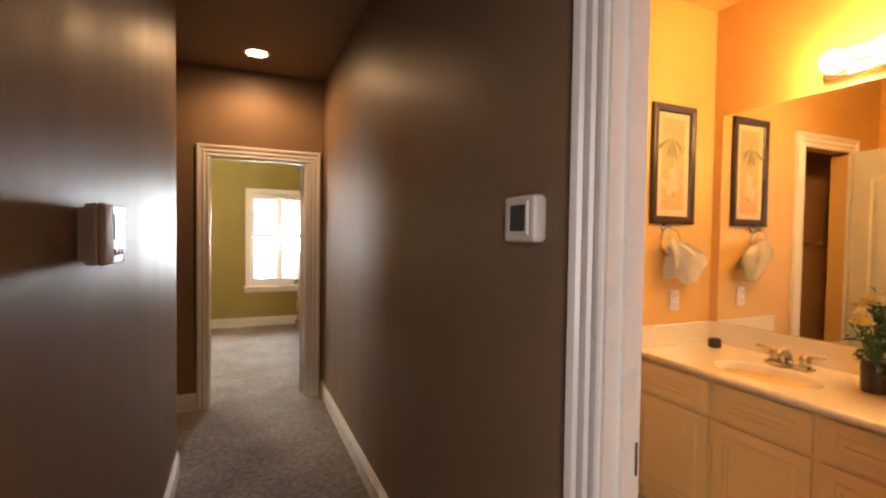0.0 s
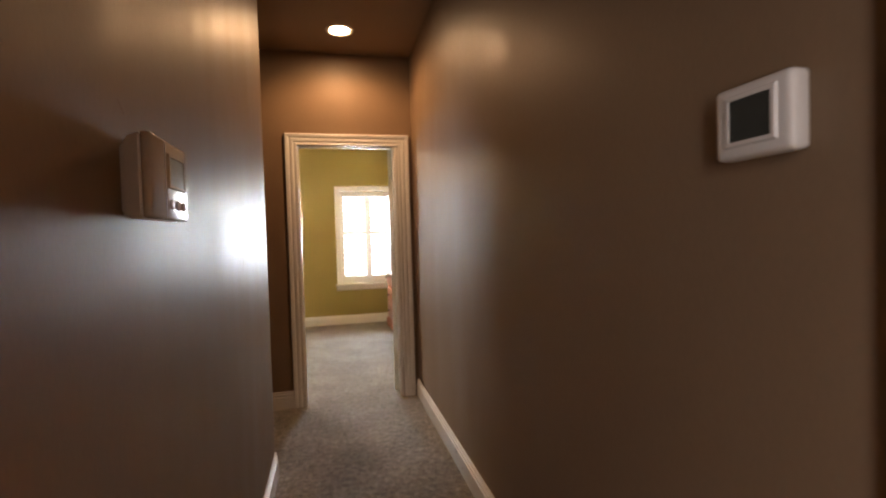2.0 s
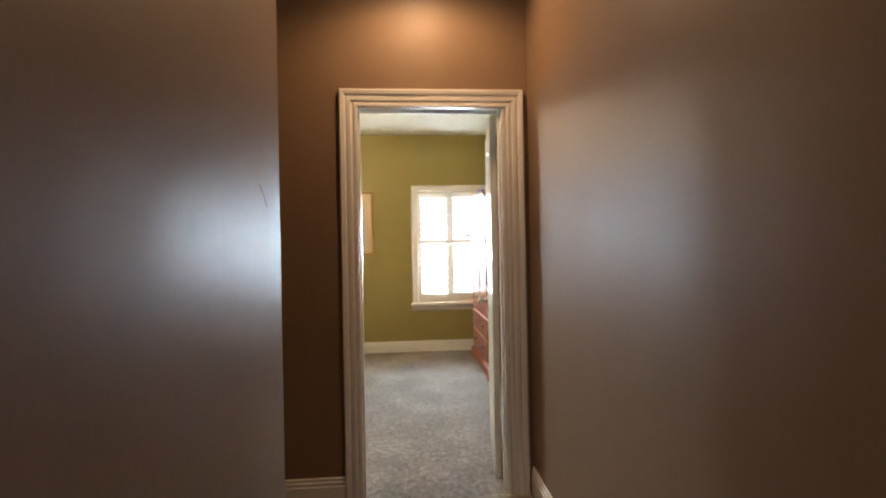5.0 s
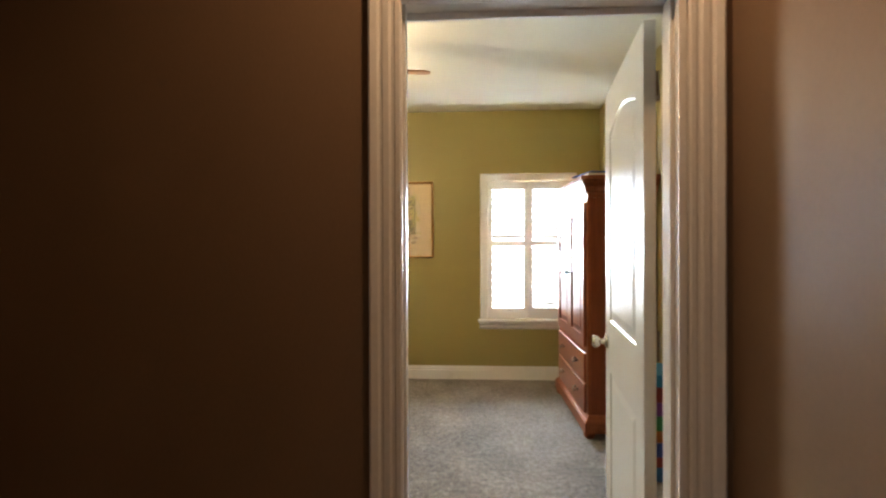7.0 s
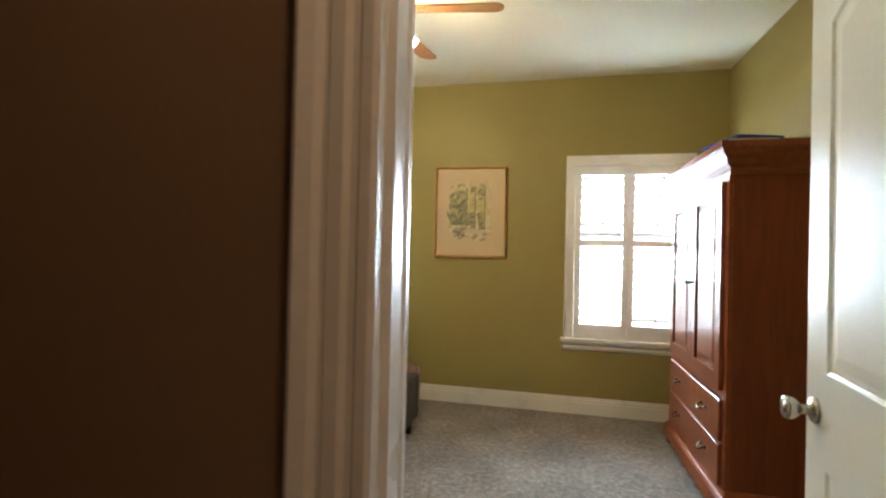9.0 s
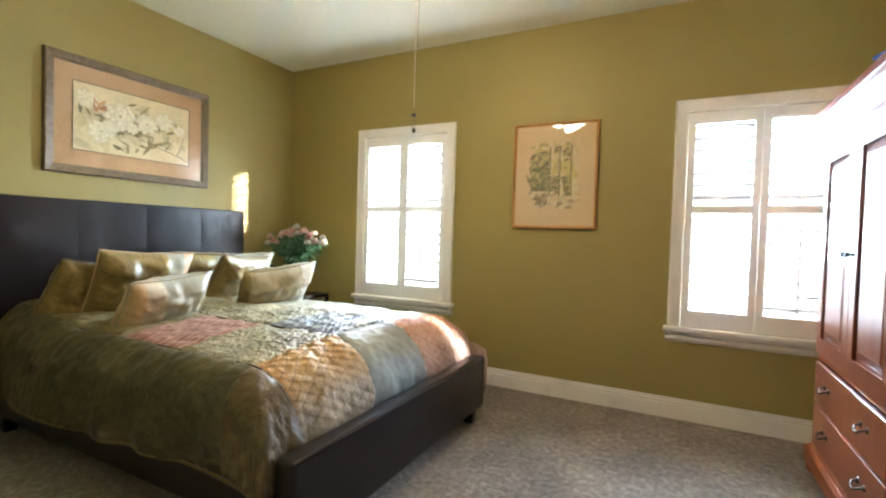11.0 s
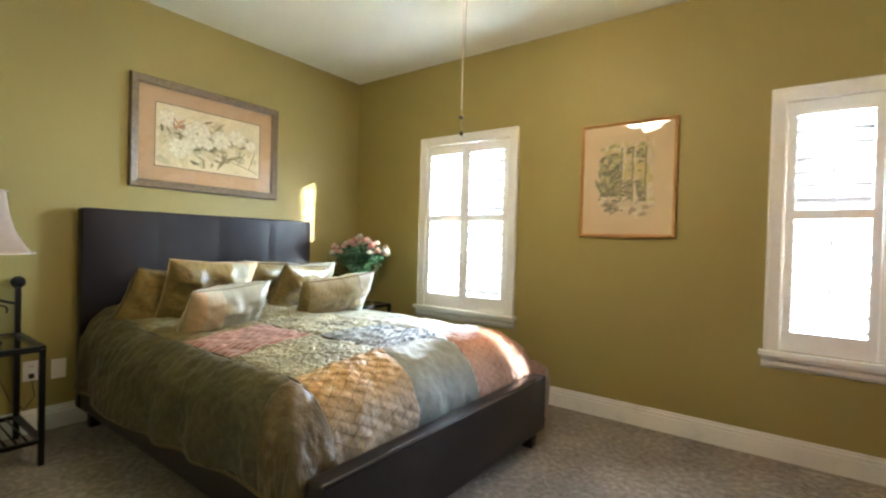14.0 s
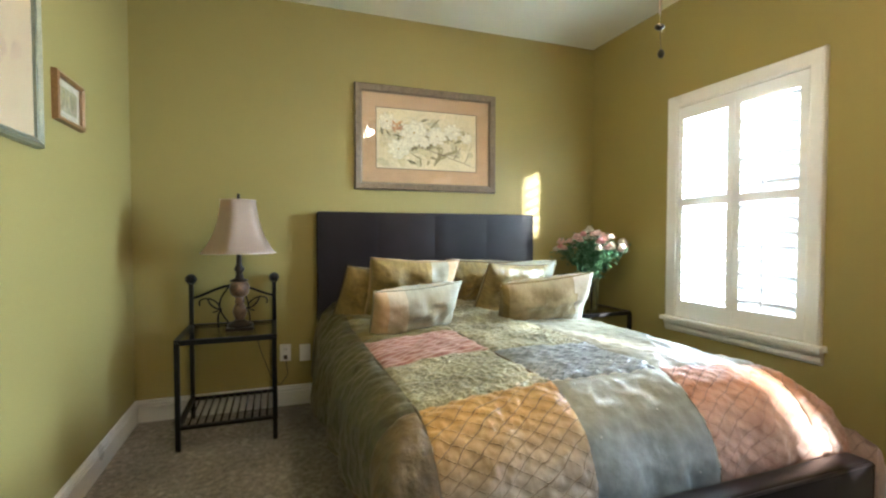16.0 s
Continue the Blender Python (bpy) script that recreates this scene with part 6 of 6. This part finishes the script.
def garden(bm, place, aspect):
    """A courtyard in dabs of watercolour: foliage, pale columns, a potted palm and a path."""
    rnd = random.Random(3)
    P = lambda u, v, k: place(u / aspect, v, k)
    for i in range(520):
        u, v = rnd.uniform(0.03, 0.97), rnd.uniform(0.04, 0.96)
        column = 0.40 < u < 0.52 or 0.60 < u < 0.68 or u > 0.82
        if v < 0.20 + 0.10 * (1 - u):
            tone = rnd.choice((4, 4, 5, 2))
        elif column:
            tone = rnd.choice((2, 2, 4, 3))
        elif u < 0.40:
            tone = rnd.choice((0, 1, 6, 0, 3) if v < 0.85 else (0, 3, 2))
        else:
            tone = rnd.choice((3, 3, 0, 1) if v > 0.5 else (1, 1, 0, 5))
        tall = column and v > 0.25
        blob(bm, P, u * aspect, v, rnd.uniform(0.015, 0.03) if tall else rnd.uniform(0.025, 0.055), rnd.uniform(0.05, 0.10) if tall else rnd.uniform(0.015, 0.035), 0 if tall else rnd.uniform(-0.6, 0.6), tone, 0.006 * i, n=9, seed=i)
    for u in (0.405, 0.61, 0.84):
        for k in range(14):
            blob(bm, P, (u + 0.005 * math.sin(k)) * aspect, 0.24 + 0.05 * k, 0.012, 0.04, 0, 1 if k % 4 else 6, 3.4 + 0.01 * k, n=9, seed=k)
    for k in range(26):
        blob(bm, P, (0.12 + 0.24 * rnd.random()) * aspect, 0.06 + 0.16 * rnd.random(), 0.03, 0.022, 0, rnd.choice((5, 5, 1, 6)), 4 + 0.01 * k, n=9, seed=k)
    for i in range(60):
        a, r = rnd.uniform(0.0, 3.14), rnd.uniform(0.05, 0.26)
        blob(bm, P, 0.24 * aspect + r * math.cos(a), 0.30 + 1.5 * r * math.sin(a), 0.06, 0.012, a - 0.5, rnd.choice((1, 6, 6, 0)), 5 + 0.02 * i, n=9, point=0.4, seed=i)
    return [flat("wash_green", (0.36, 0.33, 0.16)), flat("wash_dark", (0.23, 0.20, 0.12)), flat("wash_column", (0.62, 0.53, 0.35)), flat("wash_yellow", (0.52, 0.43, 0.18)), flat("wash_pale", (0.56, 0.45, 0.30)), flat("wash_stone", (0.36, 0.27, 0.19)), flat("palm_green", (0.17, 0.18, 0.10))]


def fronds(bm, place, aspect):
    rnd = random.Random(8)
    P = lambda u, v, k: place(u / aspect, v, k)
    for i in range(22):
        a = rnd.uniform(-2.9, -0.2)
        blob(bm, P, 0.45 * aspect + 0.14 * math.cos(a), 0.80 + 0.14 * math.sin(a), 0.11, 0.014, a, rnd.choice((0, 1)), i * 0.05, point=0.4, seed=i)
    bm.faces.new([bm.verts.new(place(u, v, 1.5)) for u, v in ((0.43, 0.3), (0.47, 0.3), (0.46, 0.82), (0.44, 0.82))]).material_index = 2
    for i in range(24):
        blob(bm, P, rnd.gauss(0.5, 0.14) * aspect, rnd.gauss(0.32, 0.07), rnd.uniform(0.03, 0.07), rnd.uniform(0.02, 0.05), rnd.uniform(0, 3), rnd.choice((2, 3, 3)), 2 + 0.03 * i, seed=i)
    return [flat("frond_green", (0.16, 0.17, 0.07)), flat("frond_light", (0.28, 0.27, 0.12)), flat("stalk_brown", (0.33, 0.24, 0.14)), flat("blush_wash", (0.55, 0.40, 0.26))]


M_PICFR = mat("ribbed_pewter_frame", (0.17, 0.125, 0.075), 0.4, 0.3, var=0.45, scale=40, fine=160, bump=0.4, dist=0.004)
M_GOLDFR = mat("gold_wood_frame", (0.46, 0.24, 0.075), 0.35, 0.25, var=0.2, scale=30, fine=120, bump=0.15)
M_SILVFR = mat("silver_frame", (0.26, 0.27, 0.19), 0.35, 0.5, var=0.2, scale=30, fine=120, bump=0.1)
M_SALMON = mat("salmon_mat_board", (0.50, 0.32, 0.165), 0.9, var=0.12, scale=14, fine=60, bump=0.05)
M_CREAMB = mat("cream_mat_board", (0.62, 0.47, 0.29), 0.9, var=0.05, scale=8, fine=60, bump=0.03)
M_ARTBG = mat("cream_print_paper", (0.70, 0.60, 0.36), 0.85, var=0.16, scale=5, fine=40, bump=0.0)
M_ARTBG2 = mat("tan_print_paper", (0.60, 0.46, 0.28), 0.85, var=0.10, scale=6, fine=40, bump=0.0)
WIDEPROF = [(0, 0), (0, 0.014), (0.008, 0.018), (0.010, 0.026), (0.030, 0.030), (0.048, 0.034), (0.054, 0.030), (0.056, 0)]
THINPROF = [(0, 0), (0, 0.016), (0.008, 0.020), (0.014, 0.026), (0.020, 0.024), (0.022, 0)]
west = lambda a, b, d: Vector((XL + d, a, b))
north = lambda a, b, d: Vector((a, YF - d, b))
south = lambda a, b, d: Vector((a, BW + d, b))
bath_n = lambda a, b, d: Vector((a, 1.55 - d, b))
framed_picture("flower_picture", 5.292, 6.396, 1.500, 2.256, west, WIDEPROF, M_PICFR, 0.105, M_SALMON, M_ARTBG, magnolia, "magnolia print in a ribbed dark frame with salmon mat", M_BLACKFR)
framed_picture("garden_picture", -1.230, -0.600, 1.248, 2.032, north, THINPROF, M_GOLDFR, 0.115, M_CREAMB, M_ARTBG2, garden, "garden courtyard print in a gilt wooden frame")
framed_picture("palm_picture", -2.355, -1.65, 1.495, 2.445, south, [(0, 0), (0, 0.016), (0.01, 0.02), (0.02, 0.03), (0.032, 0.026), (0.034, 0)], M_SILVFR, 0.05, M_CREAMB, M_ARTBG2, fronds, "palm print in a silver-green frame")
framed_picture("small_picture", -2.770, -2.485, 1.640, 1.843, south, [(0, 0), (0, 0.018), (0.01, 0.026), (0.02, 0.022), (0.022, 0)], mat("bronze_wood_frame", (0.27, 0.14, 0.05), 0.4, 0.2, var=0.25, scale=30, fine=120, bump=0.15), 0.03, flat("ivory_mat", (0.66, 0.60, 0.45)), flat("grey_green_print", (0.32, 0.33, 0.20)), garden, "small print in a bronze frame")
framed_picture("bath_picture", 1.845, 2.175, 1.505, 2.165, bath_n, [(0, 0), (0, 0.012), (0.006, 0.018), (0.03, 0.024), (0.042, 0.02), (0.044, 0)], M_BLACKFR, 0.035, M_CREAMB, flat("blush_print_paper", (0.55, 0.33, 0.16)), fronds, "narrow botanical print in a black frame", glazed=False)


# ---- ceiling fan ----
def ceiling_fan(x, y):
    M_BLADE = wood("fan_blade_wood", (0.22, 0.09, 0.03), (0.42, 0.20, 0.075), 0.35, 0, 0.2)
    M_FANMETAL = mat("fan_antique_brass", (0.30, 0.20, 0.10), 0.35, 0.8, var=0.2)
    t = thing("ceiling_fan", x, y, H, "ceiling fan with five wooden blades and lit glass shades", "ceiling fan")
    part("canopy", lathe([(0.07, 0), (0.068, -0.02), (0.05, -0.045), (0.02, -0.055)], 28, (x, y, H)), M_FANMETAL, t, smooth=True)
    part("downrod", tube([(x, y, H - 0.05), (x, y, H - 0.075)], 0.012, 12), M_FANMETAL, t, smooth=True)
    part("motor", lathe([(0.03, 0.05), (0.08, 0.04), (0.105, 0.01), (0.105, -0.05), (0.085, -0.075), (0.05, -0.085), (0.05, -0.13), (0.035, -0.145)], 36, (x, y, H - 0.115)), M_FANMETAL, t, smooth=True)
    for k in range(5):
        ang = radians(8 + 72 * k)
        m = Matrix.Translation((x, y, H - 0.17)) @ Matrix.Rotation(ang, 4, "Z") @ Matrix.Rotation(radians(11), 4, "X")
        n = 12
        outline = [(0.19, -0.055), (0.62, -0.068)] + [(0.62 + 0.05 * math.sin(math.pi * i / n), -0.068 * math.cos(math.pi * i / n)) for i in range(1, n)] + [(0.62, 0.068), (0.19, 0.055)]
        bm = bmesh.new()
        up = [bm.verts.new((a, b, 0.004)) for a, b in outline]
        dn = [bm.verts.new((a, b, -0.004)) for a, b in outline]
        bm.faces.new(up), bm.faces.new(list(reversed(dn)))
        for i in range(len(outline)):
            j = (i + 1) % len(outline)
            bm.faces.new((up[i], up[j], dn[j], dn[i]))
        part("blade", moved(bm, m), M_BLADE, t)
        part("blade_iron", moved(merge(boxes((0.08, 0.20, -0.014, 0.014, -0.010, -0.004)), boxes((0.19, 0.26, -0.035, 0.035, -0.010, -0.004))), m), M_FANMETAL, t)
    g = glow("fan_shade_glass", (1.0, 0.84, 0.60), 12.5)
    for k in range(4):
        ang = radians(20 + 90 * k)
        arm = Vector((math.cos(ang), math.sin(ang), 0))
        p0 = Vector((x, y, H - 0.245))
        part("light_arm", tube([p0, p0 + arm * 0.05 + Vector((0, 0, -0.01)), p0 + arm * 0.115 + Vector((0, 0, -0.03))], 0.009, 8), M_FANMETAL, t, smooth=True)
        bell = lathe([(0.020, 0), (0.026, -0.02), (0.040, -0.05), (0.050, -0.08), (0.060, -0.098), (0.052, -0.092)], 22)
        part("shade", moved(bell, Matrix.Translation(p0 + arm * 0.115 + Vector((0, 0, -0.025))) @ Matrix.Rotation(radians(32), 4, Vector((-arm.y, arm.x, 0)) * -1)), g, t, "lit frosted glass tulip shade", True)
    c = part("pull_chain", tube([(x, y, H - 0.25), (x - 0.004, y + 0.01, 1.755)], 0.0026, 6), M_CREAMPL, t)
    part("chain_knob", ball((x - 0.004, y + 0.01, 1.722), 0.013, squash=(1, 1, 0.6)), M_PEWTER, c, smooth=True)
    c = part("pull_chain", tube([(x + 0.012, y + 0.012, H - 0.25), (x - 0.004, y + 0.012, 1.71), (x - 0.008, y + 0.02, 1.66)], 0.0018, 6), M_NICKEL, t)
    part("chain_knob", ball((x - 0.008, y + 0.02, 1.655), 0.009, squash=(1, 1, 1.4)), M_PEWTER, c, smooth=True)


ceiling_fan(-1.17, 5.71)
